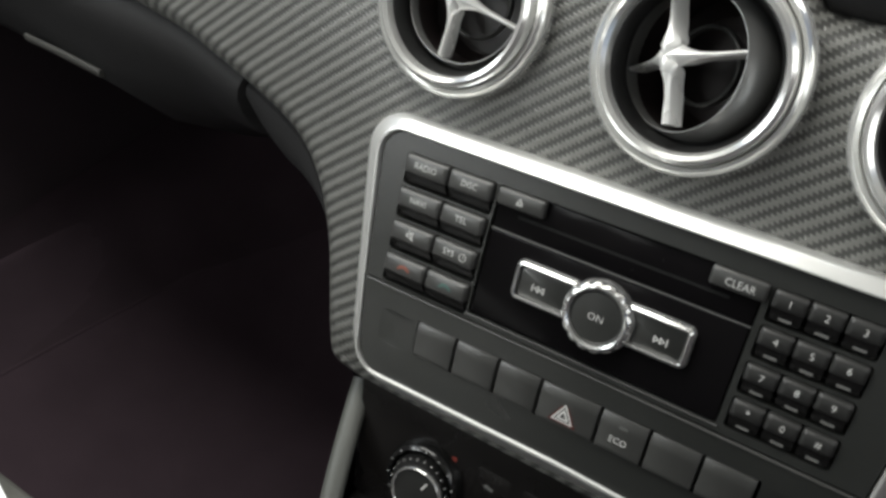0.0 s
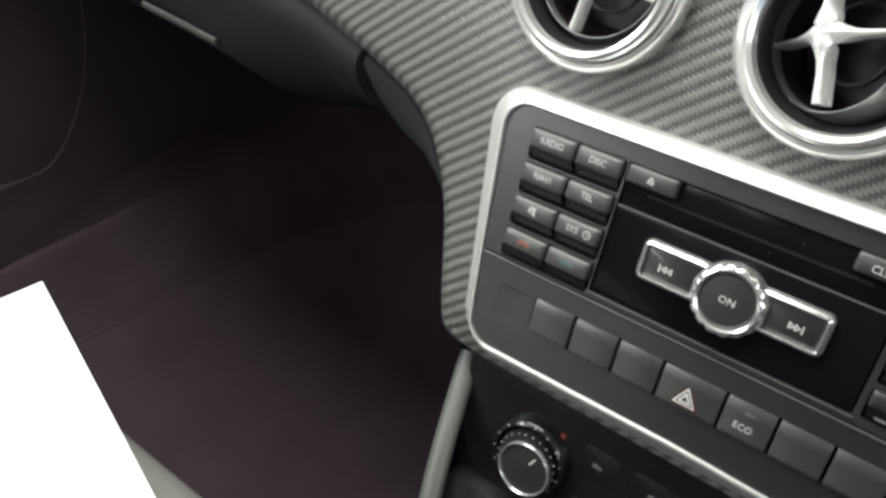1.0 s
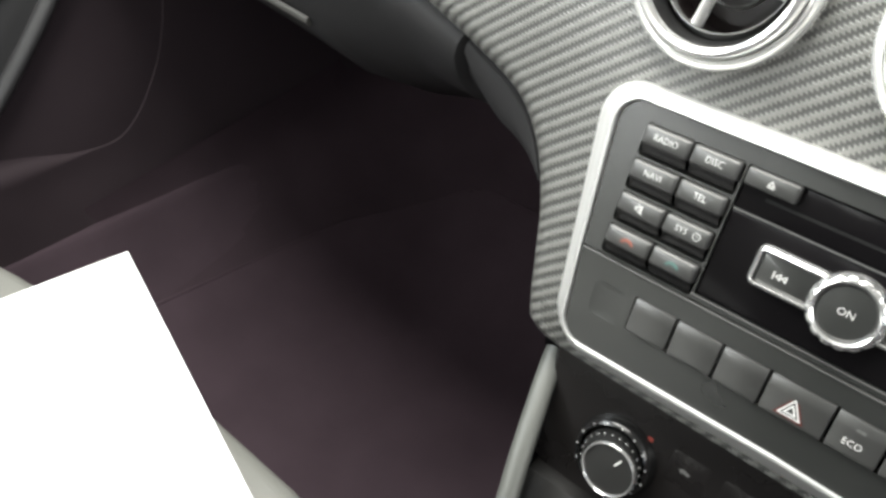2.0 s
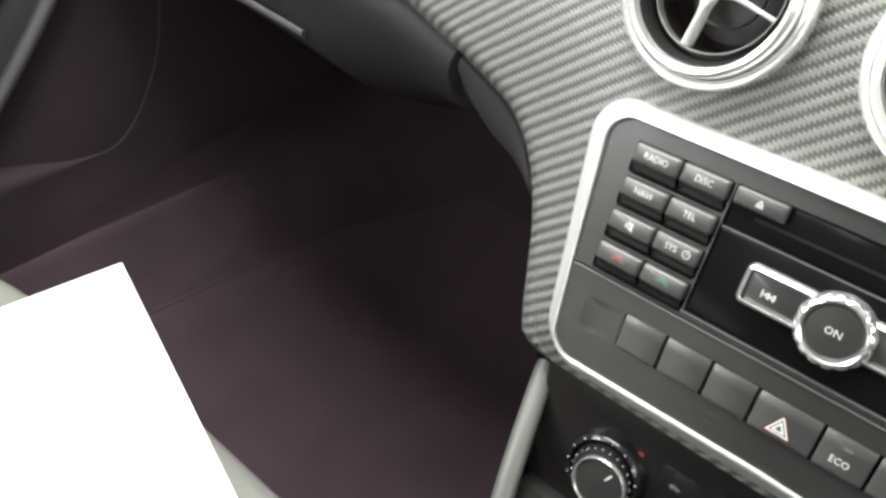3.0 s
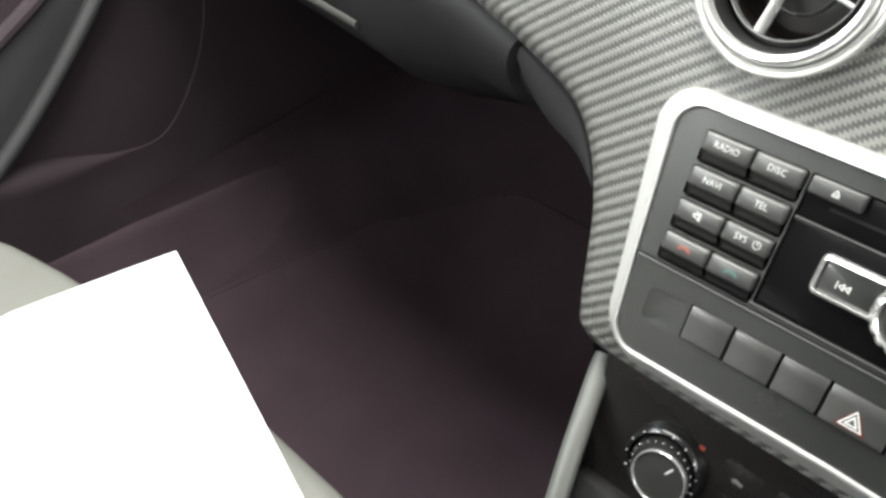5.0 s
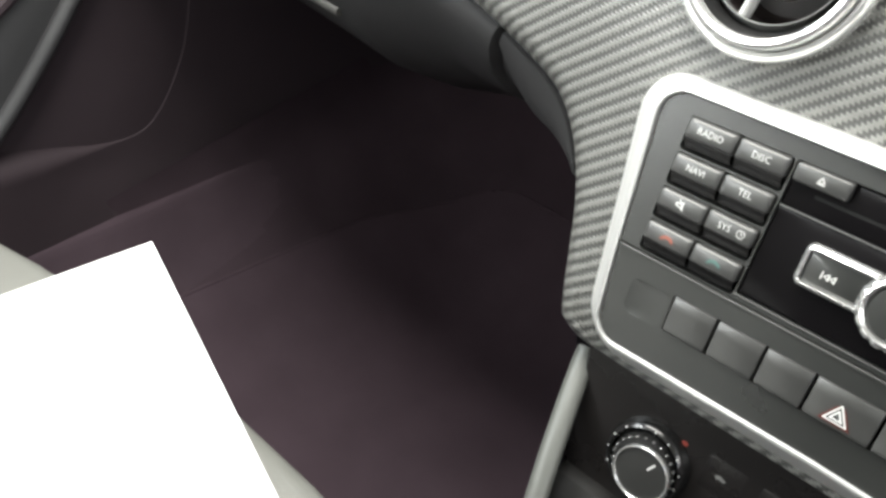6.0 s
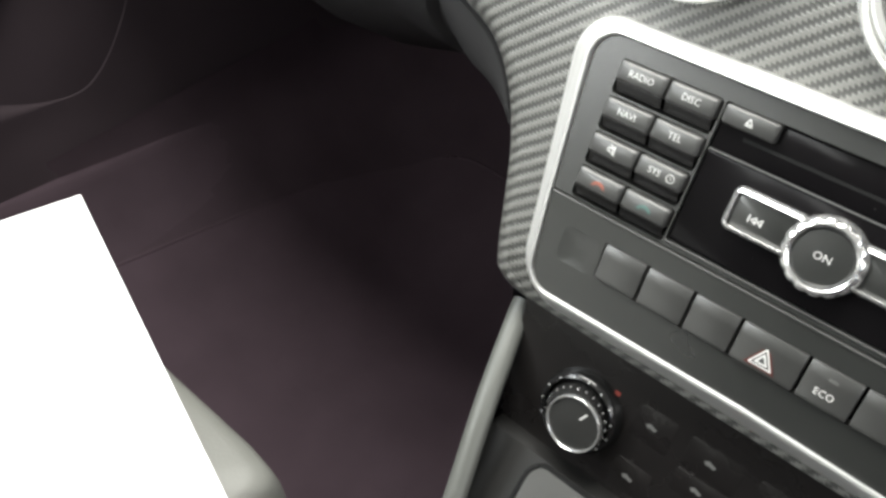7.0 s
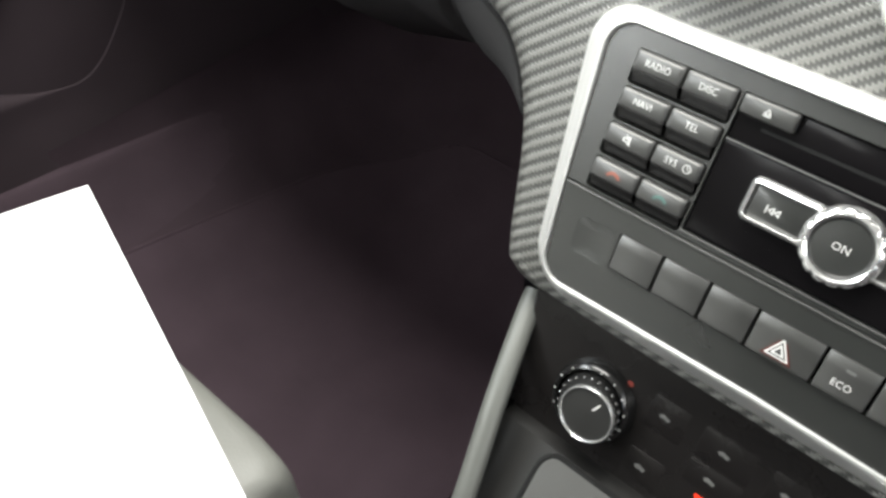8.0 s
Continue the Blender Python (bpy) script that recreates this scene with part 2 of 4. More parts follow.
def lettering(text, x, z, y, size, mat, parent, squeeze=1.0, name="lettering"):
    """Flat printed letters, centred on x, z."""
    cu = bpy.data.curves.new("print", "FONT")
    cu.body, cu.size, cu.align_x, cu.align_y, cu.resolution_u = text, size, "CENTER", "CENTER", 2
    cu.extrude, cu.offset = 0.004, -0.010 * size
    tmp = bpy.data.objects.new("print", cu)
    me = bpy.data.meshes.new_from_object(tmp)
    bpy.data.objects.remove(tmp)
    bpy.data.curves.remove(cu)
    me.transform(Matrix.Scale(0.01, 4) @ Matrix.Translation((x, y, z)) @ Matrix.Rotation(radians(90), 4, "X") @ Matrix.Diagonal((squeeze, 1, 1, 1)))
    me.materials.append(mat)
    ob = new(name, me)
    ob.parent = parent
    return ob


def poly(bm, pts, y, thick=0.012):
    loft(bm, [at_y(pts, y + thick), at_y(pts, y)], cap_first=True, cap_last=True)


def box(bm, x0, x1, y0, y1, z0, z1, bevel=0.0):
    r = bmesh.ops.create_cube(bm, size=1.0, matrix=Matrix.Translation(((x0 + x1) / 2, (y0 + y1) / 2, (z0 + z1) / 2)) @ Matrix.Diagonal((x1 - x0, y1 - y0, z1 - z0, 1)))
    if bevel:
        es = list({e for v in r["verts"] for e in v.link_edges})
        bmesh.ops.bevel(bm, geom=es, offset=bevel, segments=2, affect="EDGES", profile=0.5)


def tube(bm, points, r, steps=8, flat=1.0, ease=None):
    """A rod along points; ease gives the share of its radius by its course from 0 to 1."""
    pts = [Vector(p) for p in points]
    loops = []
    for i, p in enumerate(pts):
        d = (pts[min(i + 1, len(pts) - 1)] - pts[max(i - 1, 0)]).normalized()
        u = d.orthogonal().normalized() if abs(d.x) > 0.9 else d.cross(Vector((1, 0, 0))).normalized()
        v = d.cross(u)
        w = ease(i / (len(pts) - 1)) if ease else 1.0
        loops.append([tuple(p + r * w * (math.cos(2 * math.pi * k / steps) * u * flat + math.sin(2 * math.pi * k / steps) * v)) for k in range(steps)])
    loft(bm, loops, True, True)


# ---- cabin shell ----
SIDE_X, SIDE_W, SIDE_H = -0.570, 0.30, 0.19


def carpet_height(x, y):
    """Height of the moulded carpet, which curves up the sill, the toe board and the tunnel."""
    arc = lambda d: 1 - math.sqrt(max(0.0, 1 - min(1.0, max(0.0, d)) ** 2))
    sill = SIDE_H * arc((SIDE_X + SIDE_W - x) / SIDE_W)
    ahead = min(1.0, max(0.0, (y + 0.06) / 0.16))
    tunnel = (0.06 + 0.31 * ahead * ahead * (3 - 2 * ahead)) * arc((x + 0.158) / 0.13)
    toe = 0.44 * arc((y - 0.16) / 0.36)
    return 0.003 + (sill ** 2 + tunnel ** 2 + toe ** 2) ** 0.5


def shell():
    bm = bmesh.new()
    box(bm, -0.66, 0.84, -1.3, 0.75, -0.06, 0.0)
    floor = part("floor", bm, CARPET, None, scale=1)
    tagged(floor, "dark carpeted car floor pan", "floor", kind="structure")
    bm = bmesh.new()
    # unseen roof; its off-centre opening is made up to let the overhead lamp in
    o = [(-0.66, -1.3), (0.84, -1.3), (0.84, 0.30), (-0.66, 0.30)]
    i = [(-0.61, -0.19), (0.03, -0.19), (0.03, 0.19), (-0.61, 0.19)]
    loft(bm, [[(x, y, z) for x, y in lp] for lp, z in ((i, 1.22), (o, 1.22), (o, 1.27), (i, 1.27), (i, 1.22))])
    tagged(part("ceiling", bm, HEAD, None, scale=1), "pale grey cloth roof lining, unseen, with an opening added for the overhead lamp", "ceiling", kind="structure")
    bm = bmesh.new()
    box(bm, -0.66, 0.84, -1.36, -1.3, -0.06, 1.27)
    tagged(part("wall_rear", bm, BLACK, None, scale=1), "dark rear end of the cabin", "wall", kind="structure")
    bm = bmesh.new()
    box(bm, -0.66, 0.84, 0.50, 0.56, -0.06, 0.62)
    tagged(part("wall_bulkhead", bm, CARPET, None, scale=1), "dark carpeted bulkhead ahead of the footwell", "wall", kind="structure")
    bm = bmesh.new()
    box(bm, 0.78, 0.84, -1.3, 0.50, 0.0, 0.78)
    tagged(part("wall_driver_door", bm, DOOR, None, scale=1), "dark plastic lower door lining", "door", kind="structure")
    bm = bmesh.new()
    xs = [SIDE_X + SIDE_W * (1 - math.cos(math.pi / 2 * k / 16)) for k in range(17)] + [-0.24, -0.21, -0.18]
    xs += [-0.028 - 0.13 * (1 - math.sin(math.pi / 2 * k / 14)) for k in range(15)]
    ys = [-1.29, -0.8, -0.5, -0.3] + [-0.2 + 0.04 * k for k in range(9)] + [0.16 + 0.36 * math.sin(math.pi / 2 * k / 14) for k in range(1, 15)]
    loft(bm, [[(x, y, carpet_height(x, y)) for x in xs] for y in ys], ring=False)
    tagged(part("wall_footwell_carpet", bm, CARPET, None, scale=1, smooth=80), "dark purple-black carpet moulded round the footwell", "carpet", kind="structure")


shell()


# ---- passenger door, seen across the footwell ----
def passenger_door():
    door = thing("door_1", "dark plastic passenger door with a moulded map pocket, closed", "door", kind="structure")
    bm = bmesh.new()
    box(bm, -64, -58, -130, 50, 0, 78, 0.6)
    part("lining", bm, DOOR, door)
    # the leaning pull strip and its shadow side
    bm = bmesh.new()
    path = spline([(-57.0, 6.0, 45.6), (-56.6, 0.6, 40.5), (-56.5, -5.1, 35.6), (-56.5, -11.1, 31.1), (-57.0, -18, 26.5)], 5)
    tube(bm, path, 0.80, 12, 0.9)
    part("pull_strip", bm, ARMREST, door, "satin grey pull strip")
    # grey face of the armrest between the two strips
    low = spline([(-57.3, 6.0, 46.0), (-57.0, 0.6, 41.0), (-56.9, -5.1, 36.1), (-56.9, -11.1, 31.6), (-57.4, -18, 27.0)], 5)
    high = spline([(-57.8, 7, 49.5), (-57.5, 1.5, 45.6), (-57.4, -4.0, 42.0), (-57.4, -10.0, 39.0), (-57.8, -18, 35)], 5)
    bm = bmesh.new()
    loft(bm, [[tuple(Vector(p).lerp(Vector(q), k / 4) + Vector((0.25 * math.sin(math.pi * k / 4), 0, 0))) for p, q in zip(low, high)] for k in range(5)], ring=False)
    part("armrest_face", bm, ARMREST, door, "grey grained armrest face", smooth=60)
    bm = bmesh.new()
    path = spline([(-57.6, 6, 48), (-57.2, -2.9, 42.4), (-57.2, -9.0, 39.4), (-57.6, -18, 35)], 5)
    tube(bm, path, 0.7, 10)
    part("upper_strip", bm, DOOR, door)
    # lower panel, standing proud of the recess above its rounded rim
    lip = spline([(-40, 41), (-22, 33.5), (-13.2, 29.4), (-7.3, 26.8), (-2.8, 24.7), (1.0, 23.9), (3.6, 24.9), (6.4, 27.6), (9.0, 31.4), (11.0, 37.0), (12.5, 46)], 5)
    foot = spline([(-40, 14), (-22, 12), (-13.2, 11), (-6, 10), (2, 9.5), (12, 9), (22, 9.5), (31, 12), (36, 22), (38, 34), (40, 46)], 5)
    bm = bmesh.new()
    rows = []
    for i, ((y, z), (v, w)) in enumerate(zip(lip, foot)):
        p, q = lip[max(i - 1, 0)], lip[min(i + 1, len(lip) - 1)]
        t = (Vector(q) - Vector(p)).normalized()
        out = (t.y, -t.x)
        f = min(1.0, max(0.0, (i - 10) / 13))
        proud = 1.0 - 0.93 * f * f * (3 - 2 * f)
        row = [(-58.1, y, z), (-58 + 0.5 * proud, y, z), (-58 + 1.3 * proud, y + 0.45 * proud * out[0], z + 0.45 * proud * out[1]), (-58 + 1.8 * proud, y + 1.1 * proud * out[0], z + 1.1 * proud * out[1]), (-58 + 2.0 * proud, y + 1.9 * proud * out[0], z + 1.9 * proud * out[1]), (-58 + 1.9 * proud, y + 2.6 * proud * out[0], z + 2.6 * proud * out[1])]
        a_, b_ = Vector((-58 + 1.9 * proud, y + 2.6 * proud * out[0], z + 2.6 * proud * out[1])), Vector((-55.6 - 0.9 * min(1.0, max(0.0, (i - 18) / 14)), v, w))
        row += [tuple(a_.lerp(b_, k / 5) + Vector((-0.5 * math.sin(math.pi * k / 5), 0, 0))) for k in range(1, 6)]
        row.append((b_.x - 0.6, v, w - 1.0))
        rows.append(row)
    loft(bm, rows, ring=False)
    part("lower_panel", bm, DOOR, door, "moulded lower door panel with a rounded pocket rim", smooth=60)
    bm = bmesh.new()
    rows = []
    for y, z, w in ((-130, 23, 1.0), (-40, 19.6, 1.0), (-22, 17.2, 1.0), (-14, 16.3, 0.96), (-9, 15.9, 0.80), (-5, 15.6, 0.66), (-1, 15.3, 0.54), (3, 15.0, 0.44), (7, 14.7, 0.36), (11, 14.5, 0.28), (16, 14.2, 0.18), (22, 14.0, 0.05)):
        crest, row = z + 2.6 * w, []
        lift = crest - 100 * carpet_height(-0.562, y * 0.01)
        for u in (0.0, 0.4, 0.8, 1.15, 1.5, 2.0, 2.7, 3.6, 4.6, 5.8, 7.0):
            f = min(1.0, max(0.0, (u - 0.8) / 6.2))
            drop = 100 * carpet_height(-0.572 + u * 0.01, y * 0.01) + (lift + 0.2) * (1 - f * f * (3 - 2 * f)) - 0.2
            row.append((-57.2 + u, y, min(drop, crest - 0.1 * u * u)))
        rows.append(row)
    loft(bm, rows, ring=False)
    part("sill_trim", bm, SILL, door, "dark carpeted sill edge", smooth=70)


passenger_door()


# ---- floor mat ----
def floor_mat():
    mat = thing("floor_mat", "black carpet floor mat in the passenger footwell", "floor mat")
    rim = rounded([(-53.5, -40), (-10.5, -40), (-10.5, 22), (-16, 34), (-40, 34), (-47.6, 20), (-50.0, 5), (-51.5, -6)], [2, 4, 6, 6, 8, 9, 20, 20], 6)
    lift = lambda x, y, h: (x, y, 100 * carpet_height(x * 0.01, y * 0.01) + h)
    bm = bmesh.new()
    rows = []
    for f in [1 - k / 12 for k in range(12)]:
        rows.append([lift(-32 + (x + 32) * f, -10 + (y + 10) * f, 0.5) for x, y in rim])
    loft(bm, [[lift(x, y, 0.0) for x, y in rim], [lift(x, y, 0.3) for x, y in rim]] + rows, cap_last=True)
    part("mat_surface", bm, MAT, mat, smooth=60)
    bm = bmesh.new()
    tube(bm, [lift(x, y, 0.36) for x, y in rim + rim[:1]], 0.22, 8)
    part("edging", bm, MAT, mat, "stitched dark edging")


floor_mat()


# ---- dashboard ----
LOWER_EDGE = [(-52, 4.8), (-34, 3.6), (-22, 2.3), (-15.9, 1.42), (-12.8, 0.55), (-10.0, -0.35), (-7.3, -1.5), (-5.7, -3.1), (-4.6, -5.4), (-3.95, -7.9), (-3.55, -9.6), (-3.0, -11.15), (-2.15, -12.1), (-0.9, -12.5), (2.4, -12.65), (6.0, -12.7)]


VENTS = [(0.48, 6.18), (9.80, 6.02), (18.5, 6.02)]
VENT_R = 3.72
TOP_STEPS = [70, 45, 32, 26] + [24.5 - 0.5 * k for k in range(59)] + [-6, -12, -18, -30, -52]


def top_edge(x):
    """Height of the trim's upper edge, which arches over the vents."""
    z = 8.7 + 0.0012 * (x - MID) ** 2 * (1 if abs(x - MID) < 30 else 0) + (1.08 if abs(x - MID) >= 30 else 0)
    for cx, cz in VENTS:
        if abs(x - cx) < 4.2:
            z = max(z, cz + math.sqrt(4.2 ** 2 - (x - cx) ** 2))
    return z


def dash_outline():
    left = spline(LOWER_EDGE, 7)
    right = [(2 * MID - x, z) for x, z in reversed(left)]
    return left + right + [(x, top_edge(x)) for x in TOP_STEPS]


def inset_outline(pts, d):
    res, k = [], len(pts)
    for i in range(k):
        a, p, b = Vector(pts[i - 1]), Vector(pts[i]), Vector(pts[(i + 1) % k])
        t = (b - a).normalized()
        res.append((p.x - t.y * d, p.y + t.x * d))
    return res


def dashboard():
    dash = thing("dashboard", "car dashboard with carbon-look trim and dark soft padding", "dashboard", FACE)
    o = dash_outline()
    bm = bmesh.new()
    edges = []
    loops = [(0.0, 3.2), (0.0, 2.5), (0.12, 2.0), (0.40, 1.45), (0.85, 1.05), (1.3, 0.9)]
    rows = loft(bm, [at_y(inset_outline(o, d), y) for d, y in loops])
    last = rows[-1]
    edges += [bm.edges.get((last[i], last[(i + 1) % len(last)])) for i in range(len(last))]
    for cx, cz in VENTS:
        ring = [(cx + (VENT_R - 0.2) * math.cos(2 * math.pi * i / 48), cz + (VENT_R - 0.2) * math.sin(2 * math.pi * i / 48)) for i in range(48)]
        vs = [bm.verts.new((x, 0.9, z)) for x, z in ring]
        edges += [bm.edges.new((vs[i], vs[(i + 1) % 48])) for i in range(48)]
    bmesh.ops.triangle_fill(bm, edges=edges, use_beauty=True)
    for v in bm.verts:
        d = max(0.0, -10.6 - v.co.z)
        v.co.y += 0.65 * d + 0.4 * d * d
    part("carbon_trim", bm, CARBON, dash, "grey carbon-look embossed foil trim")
    # dark pad above the trim, reaching forward to the windscreen
    bm = bmesh.new()
    loft(bm, [[(xx, y, top_edge(xx) * f + z) for y, f, z in ((2.4, 1, -0.3), (1.5, 1, 0.05), (1.0, 0.9, 1.6), (1.1, 0.6, 5.2), (3, 0.3, 9.6), (10, 0, 15.5), (30, 0, 26), (55, 0, 36))] for xx in [76] + TOP_STEPS + [-66]], ring=False)
    part("upper_pad", bm, PAD, dash, "black grained soft-touch dash top")
    # the small padded wedge between the trim's rim and the glovebox seam
    rows = []
    run = [p for p in spline(LOWER_EDGE, 7) if p[0] > -11.0 and p[1] > -4.9]
    for i, (x, z) in enumerate(run):
        a, b = run[max(i - 1, 0)], run[min(i + 1, len(run) - 1)]
        t = (Vector(b) - Vector(a)).normalized()
        f = i / (len(run) - 1)
        w = 2.1 * math.sin(math.pi * min(1, f * 0.92 + 0.08) ** 0.8) ** 1.1
        rows.append([(x + t.y * m, y, z - t.x * m) for m, y in ((-0.25, 2.2), (0.06 * w, 1.9), (0.35 * w, 1.9 + 0.05 * w), (0.75 * w, 1.9 + 0.25 * w), (0.97 * w, 1.9 + 0.5 * w), (w, 1.9 + 0.8 * w), (0.9 * w, 2.2 + 1.2 * w))])
    bm = bmesh.new()
    loft(bm, rows, ring=False)
    part("padded_wedge", bm, PAD, dash, "dark grey padded corner beside the glovebox")
    # closing flank between stack and footwell
    bm = bmesh.new()
    loft(bm, [[(-2.6, 2.2, -10), (-2.0, 3.5, -14), (-1.6, 3.5, -20)], [(-2.4, 12, -8), (-2.4, 14, -16), (-2.4, 16, -30)], [(-2.4, 40, 0), (-2.4, 45, -10), (-2.4, 50, -30)]], ring=False)
    part("tunnel_side", bm, TUNNEL, dash)


dashboard()


def glovebox():
    box_ = thing("glovebox", "dark soft-plastic glovebox with a slim silver pull, closed", "glovebox", FACE)
    run = [p for p in spline(LOWER_EDGE, 7) if p[0] <= -5.4]
    rows = []
    for i, (x, z) in enumerate(run):
        a, b = run[max(i - 1, 0)], run[min(i + 1, len(run) - 1)]
        t = (Vector(b) - Vector(a)).normalized()
        sunk = 0.7 if x > -10.95 else 0.0
        near = min(1.0, max(0.0, (x + 22) / 12))
        deep = min(1.0, max(0.0, (-7.0 - x) / 3.5))
        row = []
        for m, y, q, v, e in ((-0.35, 2.2, -0.35, 2.2, 0), (0.1, 1.85, 0.1, 1.9, 0), (0.8, 1.65, 0.5, 1.9, 0), (1.8, 1.9, 1.0, 2.2, 0.1), (2.9, 2.6, 1.5, 2.9, 0.3), (4.2, 3.4, 2.0, 4.1, 0.6), (5.8, 4.4, 2.4, 6.3, 1.1), (8, 9.0, 2.8, 10.2, 1.7), (9.5, 16, 3.0, 16, 2.2), (9.5, 28, 3.0, 28, 2.4), (7, 48, 2, 48, 2)):
            k = m + (q + e * deep - m) * near
            row.append((x + t.y * k, y + sunk + (v - y) * near, z - t.x * k))
        rows.append(row)
    bm = bmesh.new()
    loft(bm, rows, ring=False)
    part("lid", bm, PAD, box_, "dark grained glovebox lid")
    bm = bmesh.new()
    path = spline([(-30.9, 4.0, -2.46), (-28.5, 4.0, -2.60), (-26.2, 4.0, -2.75), (-23.8, 4.0, -2.94)], 6)
    tube(bm, path, 0.30, 10, 0.7)
    part("pull", bm, PULL, box_, "slim silver pull edge")


glovebox()


# ---- round air vents ----
def air_vent(cx, cz, yaw, pitch, spin, proud=0.0):
    vent = thing("air_vent", "round dashboard air vent with chrome rings and chrome cross vane", "air vent", FACE @ Matrix.Translation((cx * 0.01, 0, cz * 0.01)), "round vents in the dashboard")
    r = VENT_R
    bm = bmesh.new()
    lathe(bm, [(r - 0.05, 1.3), (r, 0.8), (r, 0.45), (r - 0.06, 0.2), (r - 0.22, 0.05), (r - 0.36, 0.12), (r - 0.42, 0.3)], 64)
    part("outer_ring", bm, CHROME, vent, "polished outer chrome ring")
    bm = bmesh.new()
    lathe(bm, [(r - 0.42, 0.4), (r - 0.43, 0.1), (r - 0.50, -0.22), (r - 0.64, -0.34), (r - 0.80, -0.26), (r - 0.88, 0.0), (r - 0.9, 0.35)], 64)
    part("inner_ring", bm, CHROME, vent, "polished inner chrome ring")
    bm = bmesh.new()
    lathe(bm, [(r - 0.86, 0.05), (r - 0.92, 0.12), (r - 1.10, 0.75), (r - 1.12, 1.1)], 56)
    part("inner_band", bm, COLLAR, vent, "dark satin inner band")
    bm = bmesh.new()
    lathe(bm, [(r - 1.06, 0.8), (r - 0.95, 1.3), (r - 0.85, 2.4), (r - 0.9, 3.6), (r - 1.6, 5.0), (0.02, 5.4)], 48)
    part("throat", bm, GLOSS, vent, "gloss black vent throat")
    # the ball nozzle swivels about its own centre
    turn = Matrix.Translation((0, 0.022, 0)) @ pose(0, 0, 0, pitch, spin, yaw) @ Matrix.Translation((0, -0.015, 0))

    def inner(name, bm, mat, label=""):
        ob = part(name, bm, mat, vent, label)
        ob.data.transform(turn)
        return ob

    b = 2.42
    bm = bmesh.new()
    ball = [(2.80 * math.cos(a), 1.5 - 2.80 * math.sin(a)) for a in [radians(q) for q in (-40, -20, -5, 8, 16, 24, 29)]]
    lathe(bm, ball[::-1] + [(2.40, 2.6)], 56)
    inner("nozzle", bm, BALL, "satin dark swivelling ball nozzle")
    bm = bmesh.new()
    lathe(bm, [(b - 0.02, 0.7), (b - 0.02, 0.10), (b + 0.0, 0.05), (b + 0.03, 0.05), (b + 0.05, 0.12)], 56)
    inner("nozzle_rim", bm, BAND, "thin satin nozzle rim")
    bm = bmesh.new()
    lathe(bm, [(b - 0.02, 0.6), (b - 0.1, 2.0), (b - 0.5, 2.5), (0.02, 2.6)], 48)
    inner("nozzle_bore", bm, BORE, "dark brownish nozzle bore")
    bm = bmesh.new()
    lathe(bm, [(1.42, 1.5), (1.42, 1.22), (1.36, 1.18), (1.30, 1.22), (1.30, 1.5)], 40)
    inner("baffle_ring", bm, GREY, "thin round baffle ring")
    # four thin deep blades that meet in a proud star-shaped hub
    for k in range(4):
        bm = bmesh.new()
        a = math.pi / 2 * k
        prof = []
        for s_, w, h in ((0.0, 0.01, -0.98), (0.12, 0.13, -0.96), (0.24, 0.27, -0.92), (0.36, 0.37, -0.86), (0.48, 0.31, -0.77), (0.64, 0.22, -0.66), (0.90, 0.12, -0.48), (1.3, 0.09, -0.26), (1.8, 0.085, -0.08), (b - 0.04 - 0.12 * proud * (k % 2), 0.085, 0.10)):
            h -= proud * (k % 2) * s_ * 0.40
            if k == 1:
                w *= 1 + 0.4 * min(1.0, max(0.0, (s_ - 0.24) / 0.4)) - 0.55 * max(0.0, s_ - 0.8)
            elif k == 3:
                w *= 1 + 0.5 * max(0.0, s_ - 0.8)
            tail = h + (0.35 + 0.55 * min(1, s_ / 0.5))
            sec = [(s_, tail, -w * 0.7), (s_, h + 0.10 + 0.55 * w, -w), (s_, h + 0.03 + 0.35 * w, -w * 0.72), (s_, h + 0.03 * w, -w * 0.10), (s_, h, 0.0), (s_, h + 0.03 * w, w * 0.10), (s_, h + 0.03 + 0.35 * w, w * 0.72), (s_, h + 0.10 + 0.55 * w, w), (s_, tail, w * 0.7)]
            prof.append([(x * math.cos(a) - z * math.sin(a), y, x * math.sin(a) + z * math.cos(a)) for x, y, z in sec])
        loft(bm, prof, True, True)
        inner("vane_arm", bm, VANE, "ridged chrome vane blade")
    return vent


air_vent(*VENTS[0], 0, -3, 14)
air_vent(*VENTS[1], -23, -3, -19, 1.0)
air_vent(*VENTS[2], 10, 0, 0)


# ---- head unit ----
def trapezoid(f, skirt=0.0, n=8):
    """Outlines of the head unit's frame, from its outer rim (0) to its inner rim (1); skirt flares its flanks."""
    zt, zb = 1.36 - 0.55 * f, -10.78 + 0.80 * f
    lt, lb = -2.30 + 0.88 * f - 0.50 * skirt, -1.12 + 0.56 * f - 0.36 * skirt
    return rounded([(lt, zt), (2 * MID - lt, zt), (2 * MID - lb, zb - 0.12 * skirt), (MID, zb + 0.20 - 0.42 * skirt), (lb, zb - 0.12 * skirt)], [1.75 - 0.72 * f] * 2 + [2.3 - 1.2 * f] * 3, n)


